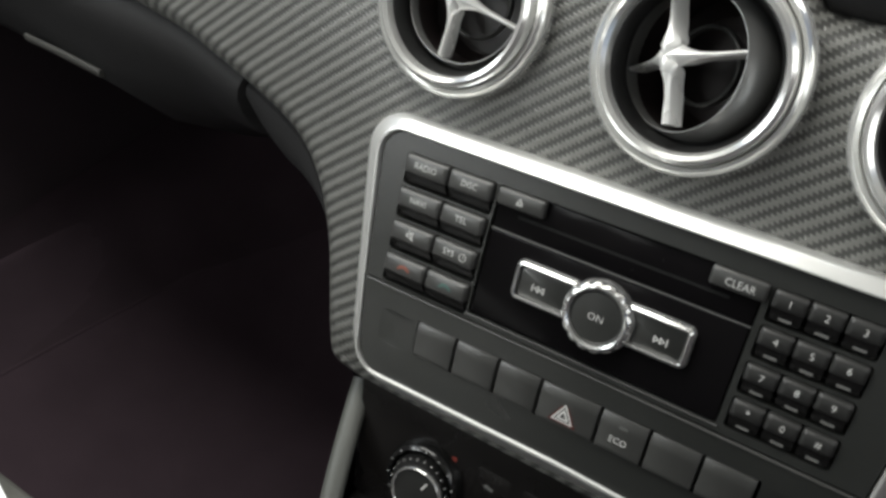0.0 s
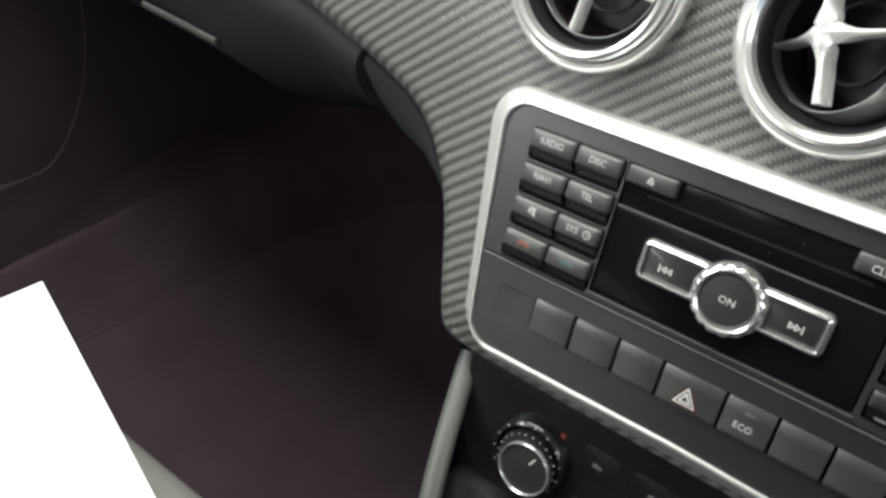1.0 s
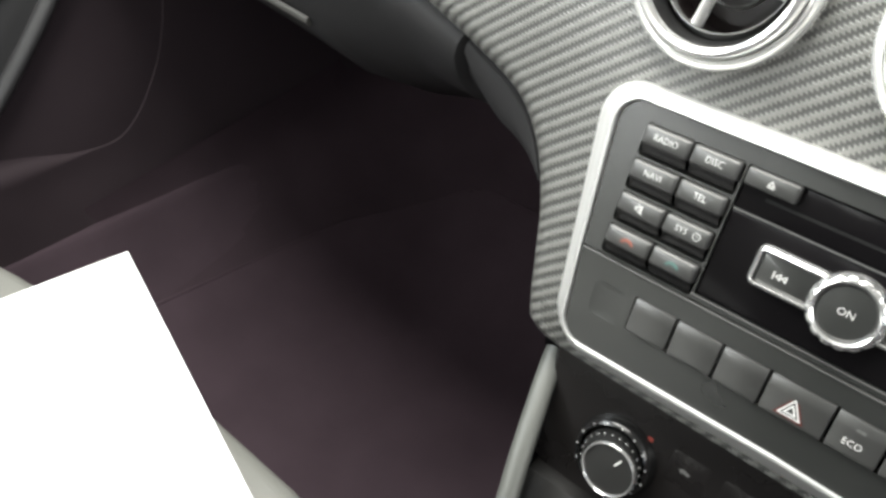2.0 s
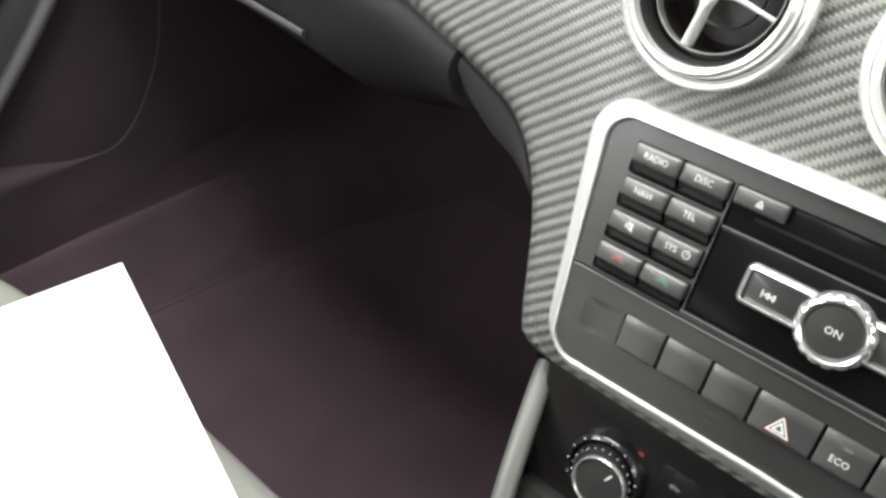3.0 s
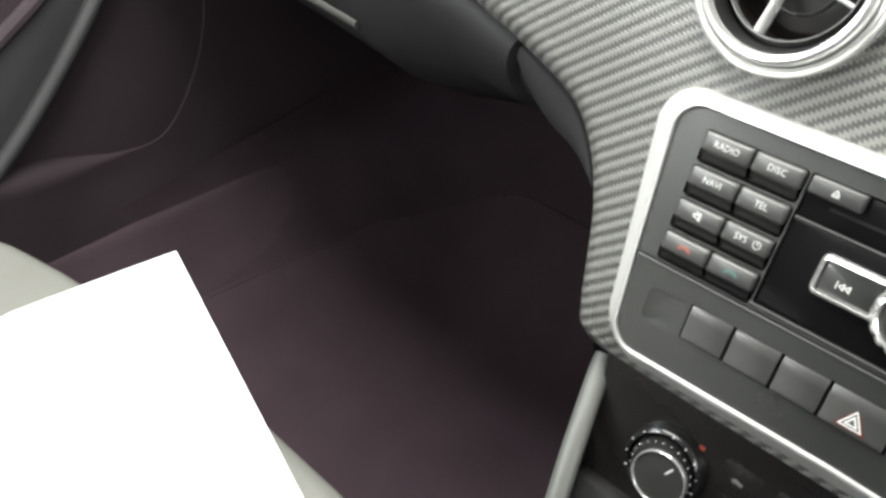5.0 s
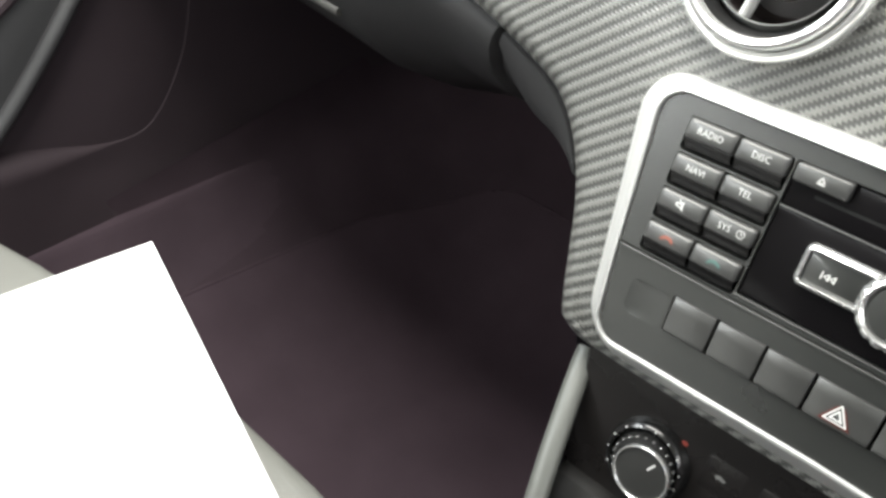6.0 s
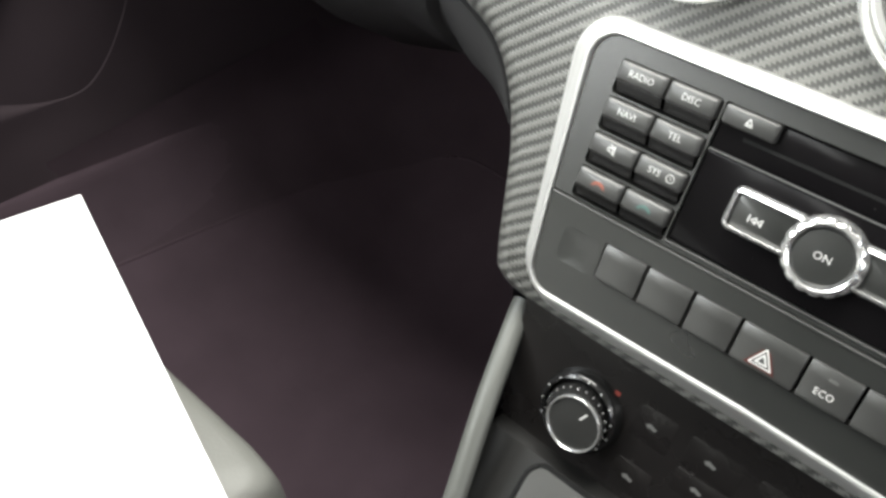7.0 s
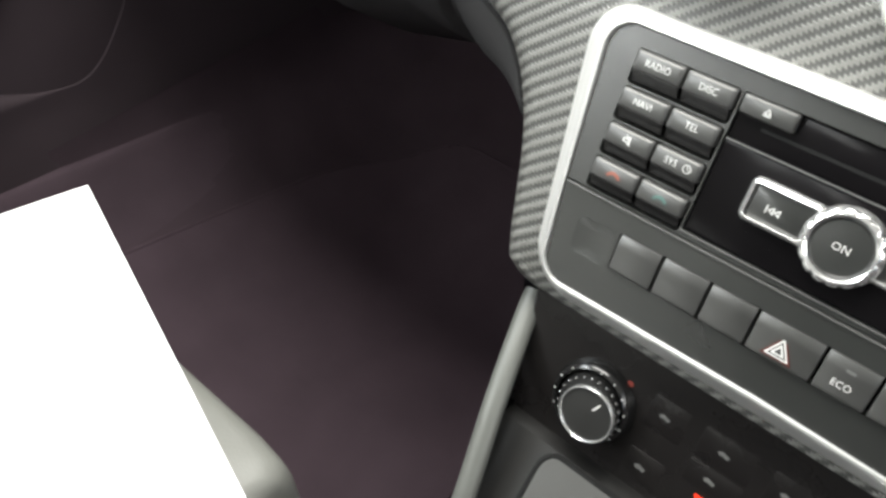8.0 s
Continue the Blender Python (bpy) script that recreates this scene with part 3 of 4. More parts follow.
def hollow_key(bm, x0, x1, z0, z1, lean):
    """A key with a bevelled lip along its top, a hollow face and rounded ends."""
    prof = [(0.5, z1), (0.0, z1), (-0.05, z1 - 0.02), (-0.085, z1 - 0.10), (-0.115, z1 - 0.22), (-0.138, z1 - 0.36), (-0.142, z1 - 0.46), (-0.130, z1 - 0.62), (-0.120, (z0 + z1) / 2 - 0.1), (-0.118, z0 + 0.40), (-0.125, z0 + 0.18), (-0.125, z0 + 0.08), (-0.10, z0 + 0.02), (0.0, z0), (0.5, z0)]
    mid = (z0 + z1) / 2
    rows = []
    for x, d, f in ((x0, 0.06, 0.965), (x0 + 0.02, 0.02, 0.99), (x0 + 0.07, 0.0, 1.0), (x1 - 0.07, 0.0, 1.0), (x1 - 0.02, 0.02, 0.99), (x1, 0.06, 0.965)):
        rows.append([(x, (y + d if y < 0.4 else y) + lean * (z1 - z), mid + (z - mid) * f) for y, z in prof])
    loft(bm, rows, True, True)


def skirt(key, x0, x1, z1):
    """The dark glossy foot of a key, sloping back into its slot."""
    bm = bmesh.new()
    loft(bm, [[(x, y, z) for y, z in ((0.4, z1 - 0.70), (-0.20, z1 - 0.72), (-0.17, z1 - 0.80), (0.10, z1 - 1.22), (0.4, z1 - 1.24))] for x in (x0 + 0.05, x1 - 0.05)], True, True)
    part("key_skirt", bm, SKIRT, key, "dark glossy sloping foot")


def head_unit():
    PAD_X, PAD_W = 14.64, 1.155
    unit = thing("head_unit", "dark grey car radio in a rounded satin silver frame", "car radio", FACE)
    bm = bmesh.new()
    seam = -5.62
    flat = lambda z: min(1.0, max(0.0, (z + 0.5) / 1.2))
    loft(bm, [[(x, y + (q - y) * flat(z) + 0.09 * max(0.0, seam - z), z) for x, z in trapezoid(d, k)] for d, y, q, k in ((0.0, 1.2, 1.2, 1.0), (0.0, 0.86, 0.78, 0.86), (0.0, 0.60, 0.42, 0.50), (0.03, 0.47, 0.26, 0.22), (0.10, 0.36, 0.16, 0.05), (0.22, 0.24, 0.08, 0.0), (0.45, 0.05, -0.04, 0.0), (0.62, -0.09, -0.13, 0.0), (0.74, -0.17, -0.188, 0.0), (0.84, -0.215, -0.217, 0.0), (0.94, -0.205, -0.205, 0.0), (1.0, -0.11, -0.11, 0.0), (1.0, 0.7, 0.7, 0.0))])
    part("frame", bm, SATIN, unit, "satin silver surround")

    inner_l = lambda z: -1.42 + (0.81 - z) * 0.86 / 10.66
    up = rounded([(inner_l(seam), seam + 0.02), (inner_l(0.84), 0.84), (2 * MID - inner_l(0.84), 0.84), (2 * MID - inner_l(seam), seam + 0.02)], 1.0, 6)
    up = [p for p in up if p[1] > seam + 1.3]
    up = [(inner_l(seam), seam + 0.03)] + up + [(2 * MID - inner_l(seam), seam + 0.03)]
    tuck = lambda o: [(MID + (x - MID) * 0.9935, z if abs(z - seam) < 0.1 else seam + (z - seam) * 0.988) for x, z in o]
    up = tuck(up)
    slots = [rect(-0.04, 4.10, -1.43 * k - 1.25, -1.43 * k + 0.10, 0.18, n=4) for k in range(4)]
    slots += [rect(PAD_X - 0.06, PAD_X + 3 * PAD_W + 0.02, -1.36 * k - 1.20, -1.36 * k + 0.04, 0.15, n=4) for k in range(4)]
    window = rect(4.18, 2 * MID - 4.18, -5.34, 0.10, 0.10, n=3)
    bm = bmesh.new()
    holed(bm, up, slots + [window], -0.02, 0.8)
    part("upper_face", bm, GREY, unit, "dark grey upper faceplate")
    low = rounded([(inner_l(-9.95), -10.02), (inner_l(seam), seam - 0.03), (2 * MID - inner_l(seam), seam - 0.03), (2 * MID - inner_l(-9.95), -10.02)], 1.05, 6)
    low = [(x, z) for x, z in low if z < seam - 1.3]
    low = [(2 * MID - inner_l(seam), seam - 0.03)] + low[::-1] + [(inner_l(seam), seam - 0.03)]
    low = sorted(low, key=lambda p: math.atan2(p[1] + 7.7, p[0] - MID))
    low = tuck(low)
    row = rect(2.10, 2 * MID - 2.10, -8.24, -6.60, 0.12, n=3)
    dent_l, dent_r = rect(0.25, 1.98, -8.33, -6.73, 0.35, n=4), rect(2 * MID - 1.98, 2 * MID - 0.25, -8.33, -6.73, 0.35, n=4)
    bm = bmesh.new()
    holed(bm, low, [row, dent_l, dent_r], -0.08, 0.5)
    for v in bm.verts:
        v.co.y += 0.09 * max(0.0, seam - v.co.z)
    loft(bm, [[(inner_l(seam), -0.08, seam - 0.03), (2 * MID - inner_l(seam), -0.08, seam - 0.03)], [(inner_l(seam), 0.5, seam - 0.03), (2 * MID - inner_l(seam), 0.5, seam - 0.03)]], ring=False)
    for d in (dent_l, dent_r):
        cx, cz, side = sum(p[0] for p in d) / len(d), -7.53, 1 if d is dent_l else -1
        floor_ = [(cx + (x - cx) * 0.50 + side * 0.25, cz + (z - cz) * 0.60) for x, z in d]
        lean = lambda x, z: 0.09 * (seam - z)
        loft(bm, [[(x, -0.085 + lean(x, z), z) for x, z in d], [(x, -side * 0.10 * (x - cx) + lean(x, z), z) for x, z in floor_]], cap_last=True)
    part("lower_face", bm, GREY, unit, "dark grey lower faceplate")
    bm = bmesh.new()
    tube(bm, [(inner_l(seam) + 0.15, -0.06, seam - 0.10), (MID, -0.06, seam - 0.07), (2 * MID - inner_l(seam) - 0.15, -0.06, seam - 0.10)], 0.07, 8)
    part("seam_ridge", bm, KEY, unit, "fine ridge along the seam")
    bm = bmesh.new()
    tube(bm, [(4.10, -0.05, -5.38), (MID, -0.05, -5.38), (2 * MID - 4.10, -0.05, -5.38)], 0.055, 8)
    part("window_lip", bm, KEY, unit, "fine lip under the gloss window")
    bm = bmesh.new()
    loft(bm, [at_y(trapezoid(0.7), 0.88), at_y(trapezoid(0.7), 0.78)], True, True)
    part("backing", bm, BLACK, unit, "black space behind the keys")

    # function keys, two columns by four
    words = (("RADIO", "DISC"), ("NAVI", "TEL"), ("", "SYS"), ("", ""))
    for r_, pair in enumerate(words):
        for c_, word in enumerate(pair):
            x0, z1 = (0.03, 2.10)[c_], -1.43 * r_ + 0.06
            x1 = (2.03, 4.03)[c_]
            bm = bmesh.new()
            slab(bm, rect(x0, x1, z1 - 0.76, z1, 0.10, n=3), -0.29, 0.5, 0.13, -0.03)
            key = part("function_key", bm, KEY, unit)
            skirt(key, x0, x1, z1)
            cx, cz, cy = (x0 + x1) / 2, z1 - 0.38, -0.312
            if word == "SYS":
                lettering(word, cx - 0.20, cz, cy, 0.38, MARK, key, 0.90)
                bm = bmesh.new()
                lathe(bm, [(0.165, 0.0), (0.165, -0.012), (0.138, -0.012), (0.138, 0.0)], 20, centre=(cx + 0.47, cy, cz))
                poly(bm, [(cx + 0.461, cz), (cx + 0.461, cz + 0.09), (cx + 0.479, cz + 0.09), (cx + 0.479, cz)], cy - 0.01)
                poly(bm, [(cx + 0.461, cz), (cx + 0.461, cz - 0.018), (cx + 0.54, cz - 0.018), (cx + 0.54, cz)], cy - 0.01)
                part("clock_symbol", bm, MARK, key)
            elif word:
                lettering(word, cx, cz, cy, 0.38, MARK, key, 0.90)
            elif r_ == 2:
                bm = bmesh.new()
                for pts in ([(-0.20, -0.07), (-0.20, 0.09), (-0.16, 0.09), (-0.16, -0.07)], [(-0.16, 0.05), (-0.16, 0.09), (-0.06, 0.09), (-0.06, 0.05)], [(-0.16, -0.07), (-0.16, -0.03), (-0.06, -0.03), (-0.06, -0.07)],
                            [(-0.06, 0.05), (-0.06, 0.10), (0.10, 0.20), (0.10, 0.15)], [(-0.06, -0.08), (-0.06, -0.03), (0.10, -0.13), (0.10, -0.18)], [(0.06, -0.15), (0.06, 0.17), (0.10, 0.17), (0.10, -0.15)], [(0.13, -0.19), (0.17, -0.19), (-0.08, 0.22), (-0.12, 0.22)]):
                    poly(bm, [(cx + u, cz + w) for u, w in pts], cy)
                part("mute_symbol", bm, MARK, key)
            else:
                bm = bmesh.new()
                arc = [(cx + 0.30 * math.cos(a), cz - 0.12 + 0.24 * math.sin(a)) for a in [math.pi * i / 8 for i in range(9)]]
                arc += [(cx + 0.17 * math.cos(a), cz - 0.10 + 0.08 * math.sin(a)) for a in [math.pi * (8 - i) / 8 for i in range(9)]]
                poly(bm, arc, cy)
                part("handset_symbol", bm, (RED, GREEN)[c_], key, ("red hang-up symbol", "green call symbol")[c_])
    # number keys, three columns by four
    for r_, chars in enumerate(("123", "456", "789", "*0#")):
        for c_, ch in enumerate(chars):
            x0, z1 = PAD_X + PAD_W * c_, -1.36 * r_ + 0.0
            bm = bmesh.new()
            slab(bm, rect(x0, x0 + PAD_W - 0.05, z1 - 0.66, z1, 0.10, n=3), -0.30, 0.5, 0.13, 0.08)
            key = part("number_key", bm, PADKEY, unit)
            skirt(key, x0, x0 + PAD_W - 0.05, z1 + 0.10)
            lettering(ch, x0 + PAD_W / 2, z1 - 0.34, -0.275, 0.36, MARK, key)
            bm = bmesh.new()
            poly(bm, rect(x0 + 0.36, x0 + 0.80, z1 - 0.98, z1 - 0.88, 0.03, n=2), -0.16)
            part("letter_bar", bm, DIM, key)

    # gloss window: disc slot strip above, display face below
    bm = bmesh.new()
    slab(bm, rect(4.22, 2 * MID - 4.22, -5.30, -1.66, 0.06, n=3), 0.06, 0.5, 0.05)
    glass = part("display_face", bm, GLOSS, unit, "gloss black control face")
    bm = bmesh.new()
    slab(bm, rect(4.22, 2 * MID - 4.22, -1.60, 0.06, 0.06, n=3), 0.10, 0.5, 0.05)
    part("slot_strip", bm, GLOSS, unit, "gloss black disc slot strip")
    bm = bmesh.new()
    box(bm, 4.22, 2 * MID - 4.22, 0.03, 0.3, -1.655, -1.61)
    part("trim_line", bm, BAND, unit, "fine bright trim line")
    bm = bmesh.new()
    box(bm, 5.2, 2 * MID - 5.2, 0.085, 0.3, -0.98, -0.86)
    part("disc_slot", bm, BLACK, unit, "black disc slot")
    for name, x0, x1 in (("eject_key", 4.26, 6.26), ("clear_key", 12.54, 14.46)):
        bm = bmesh.new()
        slab(bm, rect(x0, x1, -0.62, 0.06, 0.10, n=3), -0.26, 0.5, 0.10, 0.05)
        key = part(name, bm, KEY, unit)
        cx = (x0 + x1) / 2
        if name == "eject_key":
            bm = bmesh.new()
            for a_, b_ in (((-0.14, -0.33), (0.14, -0.33)), ((0.14, -0.33), (0.0, -0.13)), ((0.0, -0.13), (-0.14, -0.33))):
                inner_ = [(p[0] * 0.62, -0.265 + (p[1] + 0.265) * 0.62) for p in (a_, b_)]
                poly(bm, [(cx + a_[0], a_[1]), (cx + b_[0], b_[1]), (cx + inner_[1][0], inner_[1][1]), (cx + inner_[0][0], inner_[0][1])], -0.27)
            poly(bm, [(cx - 0.14, -0.405), (cx + 0.14, -0.405), (cx + 0.14, -0.37), (cx - 0.14, -0.37)], -0.265)
            part("eject_symbol", bm, MARK, key)
        else:
            lettering("CLEAR", cx + 0.08, -0.33, -0.266, 0.39, MARK, key, 0.9)

    # previous and next keys with their chrome rims
    for name, x0, x1, s in (("previous_key", 5.74, 8.45, 1), ("next_key", 2 * MID - 8.45, 2 * MID - 5.74, -1)):
        bm = bmesh.new()
        z0, z1 = -3.98, -2.32
        loft(bm, [at_y(rect(x0, x1, z0, z1, 0.30, d, 5), y) for d, y in ((0, 0.3), (0.0, -0.06), (0.05, -0.16), (0.12, -0.23), (0.18, -0.26), (0.215, -0.24), (0.23, 0.1))])
        rim = part(name, bm, RIM, unit, "chrome-rimmed skip key")
        bm = bmesh.new()
        slab(bm, rect(x0 + 0.22, x1 - 0.22, z0 + 0.22, z1 - 0.22, 0.14, n=4), -0.14, 0.3, 0.08)
        part("key_face", bm, GREY, rim, "dark grey key face")
        bm = bmesh.new()
        cx, cz = (x0 + x1) / 2 - s * 0.30, (z0 + z1) / 2 - 0.09
        for k in range(2):
            bx = cx + s * (k * 0.22 - 0.14)
            for sg in (1, -1):
                poly(bm, [(bx, cz), (bx + s * 0.06, cz), (bx + s * 0.21, cz + sg * 0.10), (bx + s * 0.21, cz + sg * 0.14)], -0.155)
            poly(bm, [(bx + s * 0.17, cz - 0.13), (bx + s * 0.21, cz - 0.13), (bx + s * 0.21, cz + 0.13), (bx + s * 0.17, cz + 0.13)], -0.158)
        bx = cx - s * 0.20
        poly(bm, [(bx - 0.02, cz - 0.15), (bx + 0.02, cz - 0.15), (bx + 0.02, cz + 0.15), (bx - 0.02, cz + 0.15)], -0.155)
        part("skip_symbol", bm, MARK, rim)

    # on knob with its knurled chrome collar
    c = (9.32, 0, -3.30)
    bm = bmesh.new()
    steps, loops = 96, []
    for r, y, amp in ((1.40, 0.3, 0), (1.40, -0.10, 0.0), (1.39, -0.24, 0.08), (1.34, -0.38, 0.07), (1.25, -0.46, 0.04), (1.15, -0.48, 0), (1.06, -0.43, 0), (1.02, -0.32, 0), (1.01, -0.1, 0)):
        lp = []
        for i in range(steps):
            a = 2 * math.pi * i / steps
            rr = r - amp * (1 if (i % 6) < 2 else 0)
            lp.append((c[0] + rr * math.cos(a), y, c[2] + rr * math.sin(a)))
        loops.append(lp)
    loft(bm, loops)
    knob = part("on_knob", bm, RIM, unit, "knurled chrome rotary collar")
    bm = bmesh.new()
    lathe(bm, [(1.02, -0.05), (1.01, -0.28), (0.94, -0.34), (0.5, -0.37), (0.02, -0.38)], 40, centre=c)
    part("knob_cap", bm, GREY, knob, "dark grey push cap")
    lettering("ON", c[0], c[2], -0.39, 0.40, MARK, knob)

    # lower row of keys
    xs = (2.16, 4.10, 6.10, 8.02, 10.54, 12.48, 14.44, 16.40)
    for i in range(7):
        bm = bmesh.new()
        hollow_key(bm, xs[i] + 0.03, xs[i + 1] - 0.09, -8.16, -6.62, 0.05)
        name = "hazard_key" if i == 3 else "eco_key" if i == 4 else "blank_key"
        key = part(name, bm, KEY, unit)
        cx = (xs[i] + xs[i + 1]) / 2 - 0.02
        if i == 3:
            for big, mat, lab, y in ((0.64, MAROON, "dark red hazard outline", -0.100), (0.50, MARK, "white hazard triangle", -0.108), (0.39, KEY, "", -0.115), (0.28, MARK, "", -0.122), (0.16, KEY, "", -0.129)):
                bm = bmesh.new()
                hx, cz = cx - 0.08, -7.64
                poly(bm, [(hx - big * 0.9, cz - big * 0.52), (hx + big * 0.9, cz - big * 0.52), (hx, cz + big * 1.04)], y)
                part("hazard_symbol", bm, mat, key, lab)
        elif i == 4:
            lettering("ECO", cx - 0.08, -7.62, -0.088, 0.38, MARK, key, 0.95)
            bm = bmesh.new()
            poly(bm, rect(cx - 0.17, cx + 0.17, -7.06, -6.96, 0.03, n=2), -0.132)
            part("indicator_bar", bm, DIM, key)


head_unit()


# ---- climate controls ----
def climate():
    unit = thing("climate_panel", "gloss black climate control strip below the radio", "climate control", FACE)
    bm = bmesh.new()
    o = rounded([(-1.3, -10.6), (2 * MID + 1.3, -10.6), (2 * MID + 0.4, -17.6), (-0.4, -17.6)], 0.5, 5)
    loft(bm, [at_y(o, 3.2), at_y(o, 2.1), at_y([(MID + (x - MID) * 0.985, -14 + (z + 14) * 0.97) for x, z in o], 1.95)], True, True)
    part("face", bm, PANEL, unit, "gloss black fascia")
    for x, side in ((3.68, -1), (2 * MID - 3.68, 1)):
        c = (x, 0, -14.80)
        lean = lambda y: x + side * 0.33 * (y - 0.55)  # the axis splays slightly outwards
        foot = (lean(1.5), 0, -14.80)
        bm = bmesh.new()
        lathe(bm, [(1.97, 2.1), (1.95, 1.85), (1.90, 1.62), (1.83, 1.44), (1.75, 1.34), (1.66, 1.30), (1.57, 1.34), (1.5, 1.6)], 48, centre=foot)
        collar = part("knob_collar", bm, LACQUER, unit, "gloss black raised collar")
        for k in range(11):
            a = radians(-30 + 24 * k)
            bm = bmesh.new()
            lathe(bm, [(0.036, 0.03), (0.036, -0.02), (0.01, -0.02)], 8, centre=(foot[0] + 1.70 * math.cos(a), 1.32, c[2] + 1.70 * math.sin(a)))
            part("scale_dot", bm, MARK, collar)
        bm = bmesh.new()
        steps, loops = 72, []
        for r, y, amp in ((1.42, 1.9, 0), (1.42, 1.2, 0.04), (1.38, 0.75, 0.04), (1.30, 0.66, 0)):
            loops.append([(lean(y) + (r - amp * (i % 3 == 0)) * math.cos(2 * math.pi * i / steps), y, c[2] + (r - amp * (i % 3 == 0)) * math.sin(2 * math.pi * i / steps)) for i in range(steps)])
        loft(bm, loops)
        dial = part("temperature_knob", bm, BLACK, unit, "black knurled temperature knob")
        for k in range(24):
            a = 2 * math.pi * k / 24
            bm = bmesh.new()
            lathe(bm, [(0.05, 0.05), (0.046, -0.02), (0.03, -0.045), (0.005, -0.055)], 10, centre=(lean(0.98) + 1.43 * math.cos(a), 0.98, c[2] + 1.43 * math.sin(a)))
            part("grip_stud", bm, RIM, dial, "small bright stud round the grip")
        bm = bmesh.new()
        lathe(bm, [(1.30, 0.75), (1.30, 0.60), (1.285, 0.54), (1.255, 0.50), (1.215, 0.50), (1.185, 0.54), (1.165, 0.60)], 64, centre=c)
        part("knob_rim", bm, RIM, dial, "bright chrome rim")
        bm = bmesh.new()
        lathe(bm, [(1.19, 0.62), (1.0, 0.60), (0.02, 0.58)], 48, centre=c)
        part("knob_face", bm, KNOB, dial, "dark grey knob face")
        bm = bmesh.new()
        poly(bm, [(c[0] + u * 0.47 - v * 0.88, c[2] + u * 0.88 + v * 0.47) for u, v in ((0.42, -0.035), (0.88, -0.035), (0.88, 0.035), (0.42, 0.035))], 0.57)
        part("pointer", bm, MARK, dial, "pale pointer line")
    for x0, x1, z0, z1 in ((5.6, 7.4, -14.4, -12.8), (5.6, 7.4, -17.1, -15.6), (8.0, 10.4, -14.3, -12.8), (8.0, 10.4, -15.55, -14.4), (11.0, 12.8, -14.4, -12.8), (11.0, 12.8, -17.1, -15.6)):
        bm = bmesh.new()
        slab(bm, rect(x0, x1, z0, z1, 0.15, n=3), 1.943, 2.1, 0.008)
        key = part("climate_key", bm, PANEL, unit)
        bm = bmesh.new()
        cx, cz = (x0 + x1) / 2 - 0.12, (z0 + z1) / 2
        poly(bm, [(cx - 0.26, cz + 0.02), (cx - 0.06, cz + 0.14), (cx + 0.10, cz + 0.07), (cx + 0.28, cz + 0.02), (cx + 0.22, cz - 0.12), (cx - 0.02, cz - 0.07), (cx - 0.14, cz - 0.11)], 1.925)
        part("key_symbol", bm, DIM, key)
    bm = bmesh.new()
    poly(bm, rect(8.85, 9.45, -15.95, -15.75, 0.05, n=2), 1.86)
    part("key_light", bm, LED, unit, "small red key light")
    bm = bmesh.new()
    poly(bm, rect(4.36, 4.64, -13.2, -13.0, 0.05, n=2), 1.93)
    part("warm_mark", bm, WARM, unit, "small red warm mark")


climate()


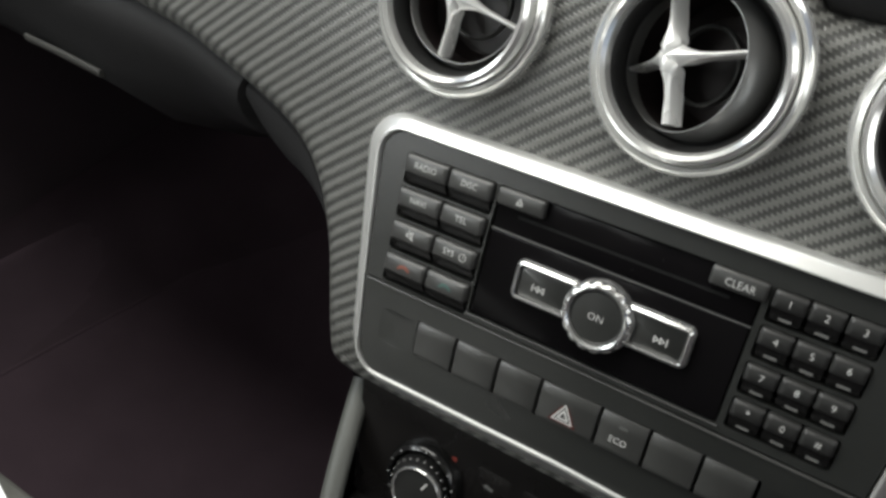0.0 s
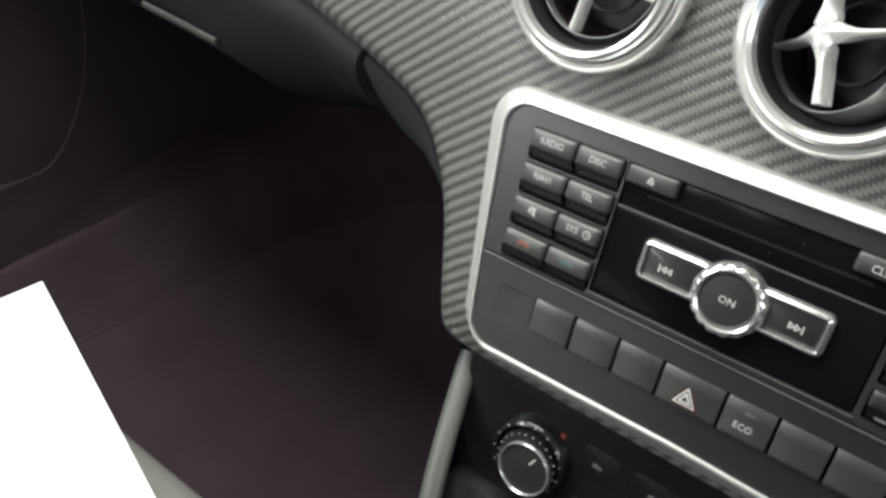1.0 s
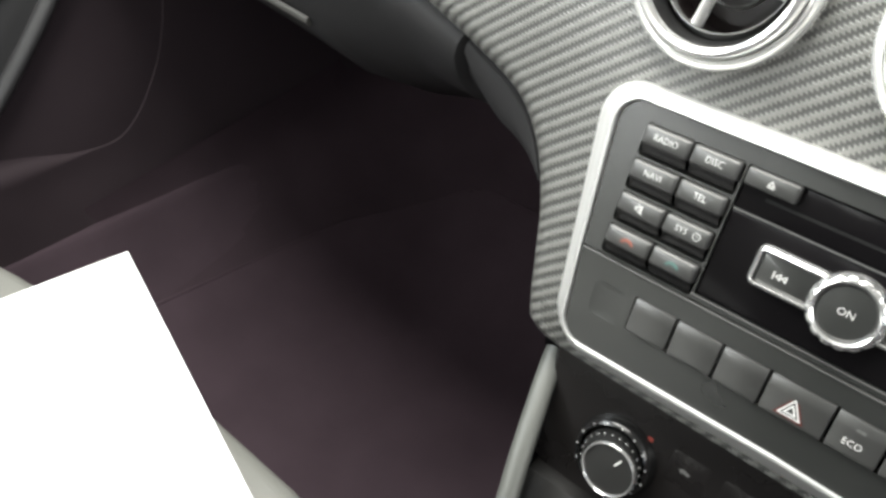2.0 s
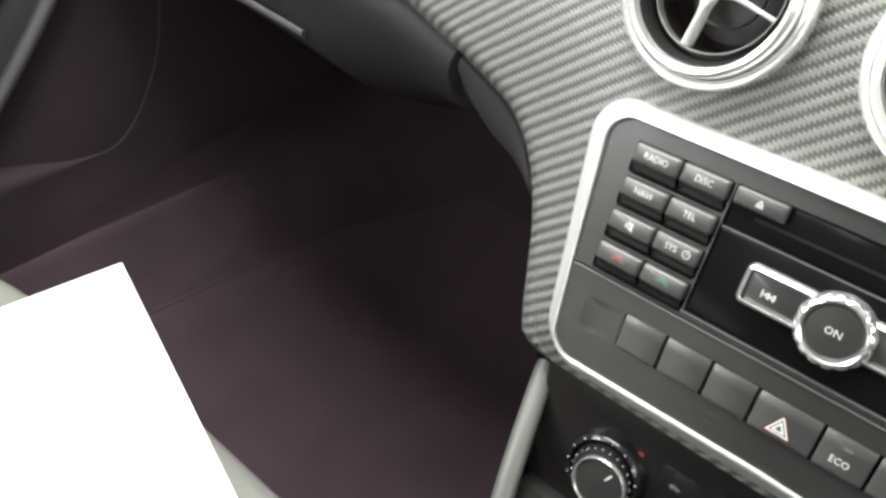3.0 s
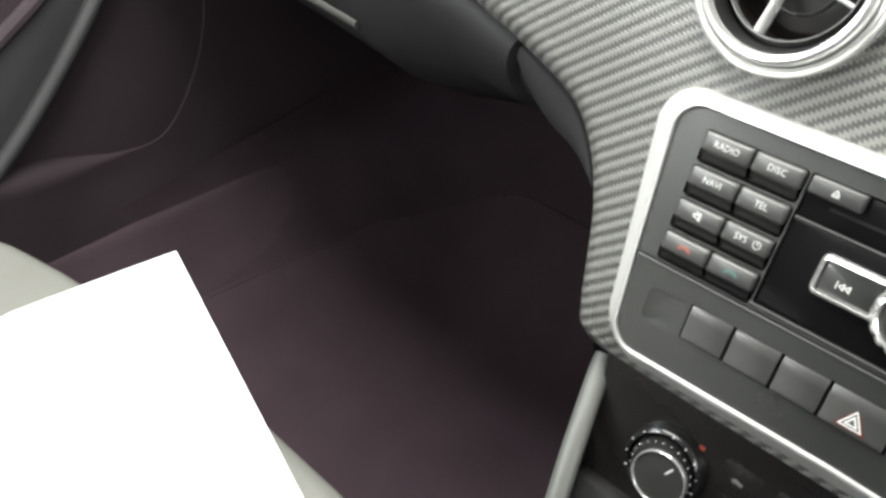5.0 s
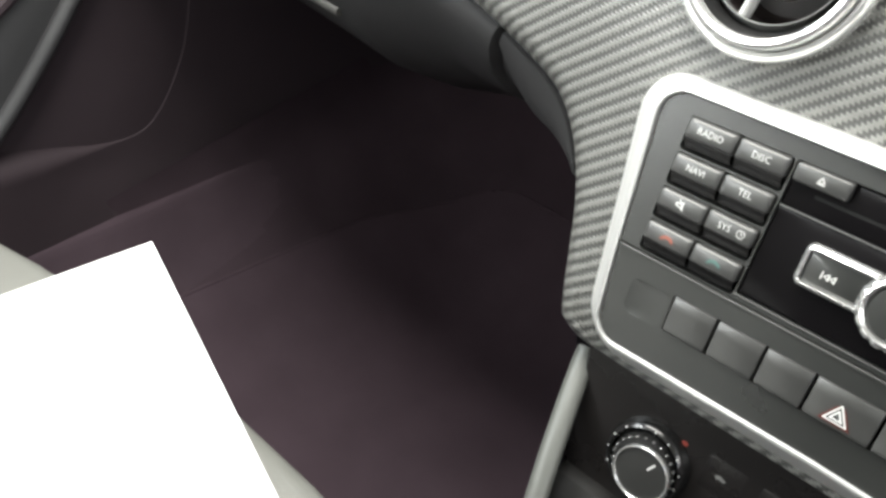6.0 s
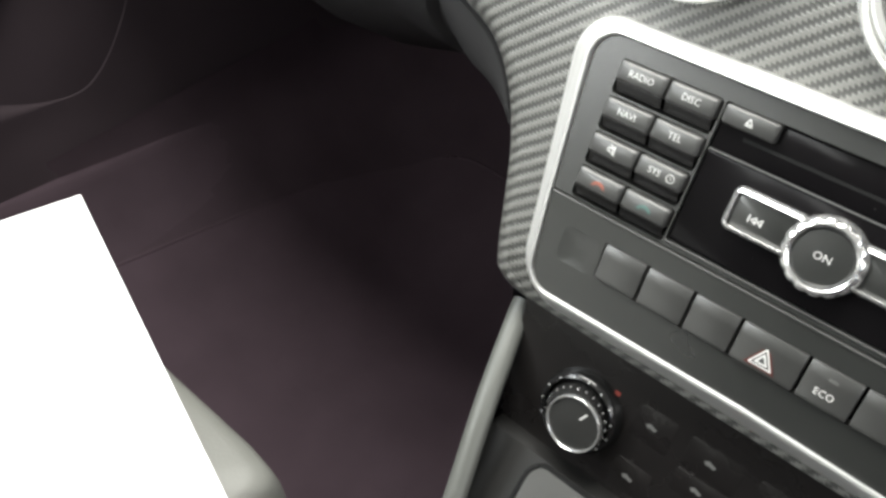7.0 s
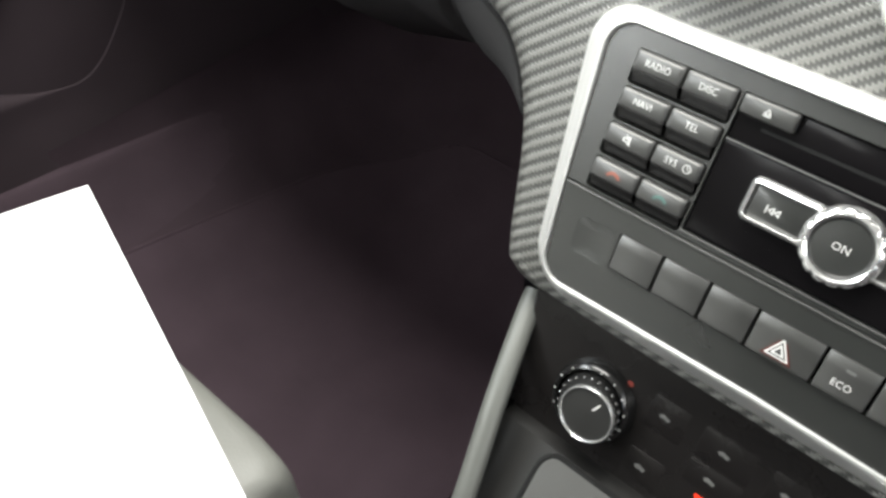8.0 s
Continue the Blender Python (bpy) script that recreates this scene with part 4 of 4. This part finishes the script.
# ---- centre console ----
def console():
    con = thing("centre_console", "dark centre console with satin rails and a lidded tray", "console", pose(0, 0, -0.10))
    for side in (1, -1):
        bm = bmesh.new()
        path = spline([(-1.66, -3.1, 50.0), (-1.38, -4.2, 49.4), (-0.30, -7.6, 47.6), (0.8, -11.2, 44.5), (1.6, -15, 40.5), (2.2, -22, 35)], 5)
        if side < 0:
            path = [(2 * MID - x, y, z) for x, y, z in path]
        tube(bm, [(x + side * 0.22, y, z) for x, y, z in path], 0.54, 14, 0.76)
        part("rail", bm, ALU, con, "satin silver edge rail")
    # walls of the tunnel under the rails and the shelf between them
    bm = bmesh.new()
    top = spline([(-1.9, -1.5, 50.0), (-1.6, -4.0, 49.0), (-0.5, -7.6, 47.0), (0.7, -11.2, 44.0), (1.5, -15, 40.0), (2.1, -22, 34.5), (2.4, -40, 32)], 4)
    loft(bm, [[(x - d, y, min(z, h)) for x, y, z in top] for d, h in ((0, 60), (1.2, 30), (2.2, 24), (3.6, 19.5), (5.5, 15.8), (7.8, 13.0), (10.5, 11.2), (14, 10.4))], ring=False)
    part("flank", bm, TUNNEL, con, "dark trimmed tunnel flank")
    bm = bmesh.new()
    loft(bm, [[(2 * MID - x, y, z) for x, y, z in top], [(2 * MID - x + 1.5, y, 25) for x, y, z in top], [(2 * MID - x + 2.0, y, 10) for x, y, z in top]], ring=False)
    part("flank", bm, TUNNEL, con)
    bm = bmesh.new()
    loft(bm, [[(x0, y, z) for x0 in (-0.4 + k * 0.05 * (-y), 3, 6, MID, 12.5, 15.5, 2 * MID + 0.4)] for y, z, k in ((-5.7, 45.2, 1), (-6.4, 45.7, 1), (-7.0, 45.8, 1), (-9, 44.6, 1), (-14, 41.4, 1), (-24, 34.5, 1), (-40, 31, 1))], ring=False)
    part("shelf", bm, SHELF, con, "dark plastic console top")
    lid_at = lambda x, y: (x, y, 46.45 + (y + 6.5) * 0.62 + 0.0)
    o = rounded([(2.75, -7.35), (2 * MID - 2.75, -7.35), (2 * MID - 3.3, -15.5), (3.3, -15.5)], 0.7, 5)
    bm = bmesh.new()
    loft(bm, [[(x, y, z - 0.3) for x, y, z in (lid_at(*p) for p in o)], [(x, y, z + 0.16) for x, y, z in (lid_at(*p) for p in o)], [(MID + (x - MID) * 0.985, -11.5 + (y + 11.5) * 0.97, z + 0.22) for x, y, z in (lid_at(*p) for p in o)]], False, True)
    part("tray_lid", bm, LID, con, "grey lidded ashtray cover")
    bm = bmesh.new()
    tube(bm, [(x, y, z + 0.14) for x, y, z in (lid_at(*p) for p in o + o[:1])], 0.17, 6)
    part("lid_gap", bm, BLACK, con, "black shut line round the lid")


console()


# ---- passenger seat ----
def seat():
    s = thing("passenger_seat", "light grey leather passenger seat, close to the dashboard", "seat")
    out = rounded([(-53, -66), (-6.1, -66), (-6.1, -14.75), (-9.0, -14.5), (-20, -14.55), (-27, -15.1), (-35.5, -16.3), (-40.5, -17.3), (-45, -18.8), (-53, -23)], [1.4, 1.4, 1.3, 4, 8, 8, 8, 8, 4, 3], 8)
    bm = bmesh.new()

    def ring(f, z):
        return [(-29 + (x + 29) * f, -40 + (y + 40) * f, z) for x, y in out]

    loft(bm, [ring(0.90, 15), ring(0.97, 18), ring(0.995, 23), ring(1.0, 27), ring(1.0, 30.0), ring(0.998, 32.2), ring(0.992, 33.3), ring(0.98, 33.9), ring(0.955, 34.25), ring(0.80, 34.4), ring(0.4, 34.4)], True, True)
    part("cushion", bm, LEATHER, s, "smooth light grey leather cushion")
    bm = bmesh.new()
    tube(bm, ring(0.996, 24.2) + ring(0.996, 24.2)[:1], 0.22, 6)
    part("piping", bm, LEATHER, s, "stitched leather seam")
    bm = bmesh.new()
    loft(bm, [[(-29 + (x + 29) * 0.92, y, z) for x, y, z in ((-51, -60 - k * 0.30, 30 + k), (-7, -60 - k * 0.30, 30 + k), (-7, -72 - k * 0.30, 30 + k), (-51, -72 - k * 0.30, 30 + k))] for k in (0, 20, 45, 60)], True, True)
    part("backrest", bm, LEATHER, s)
    bm = bmesh.new()
    box(bm, -48, -10, -62, -20, 0, 15.5, 1)
    part("seat_base", bm, BLACK, s, "black seat frame and runners")


seat()


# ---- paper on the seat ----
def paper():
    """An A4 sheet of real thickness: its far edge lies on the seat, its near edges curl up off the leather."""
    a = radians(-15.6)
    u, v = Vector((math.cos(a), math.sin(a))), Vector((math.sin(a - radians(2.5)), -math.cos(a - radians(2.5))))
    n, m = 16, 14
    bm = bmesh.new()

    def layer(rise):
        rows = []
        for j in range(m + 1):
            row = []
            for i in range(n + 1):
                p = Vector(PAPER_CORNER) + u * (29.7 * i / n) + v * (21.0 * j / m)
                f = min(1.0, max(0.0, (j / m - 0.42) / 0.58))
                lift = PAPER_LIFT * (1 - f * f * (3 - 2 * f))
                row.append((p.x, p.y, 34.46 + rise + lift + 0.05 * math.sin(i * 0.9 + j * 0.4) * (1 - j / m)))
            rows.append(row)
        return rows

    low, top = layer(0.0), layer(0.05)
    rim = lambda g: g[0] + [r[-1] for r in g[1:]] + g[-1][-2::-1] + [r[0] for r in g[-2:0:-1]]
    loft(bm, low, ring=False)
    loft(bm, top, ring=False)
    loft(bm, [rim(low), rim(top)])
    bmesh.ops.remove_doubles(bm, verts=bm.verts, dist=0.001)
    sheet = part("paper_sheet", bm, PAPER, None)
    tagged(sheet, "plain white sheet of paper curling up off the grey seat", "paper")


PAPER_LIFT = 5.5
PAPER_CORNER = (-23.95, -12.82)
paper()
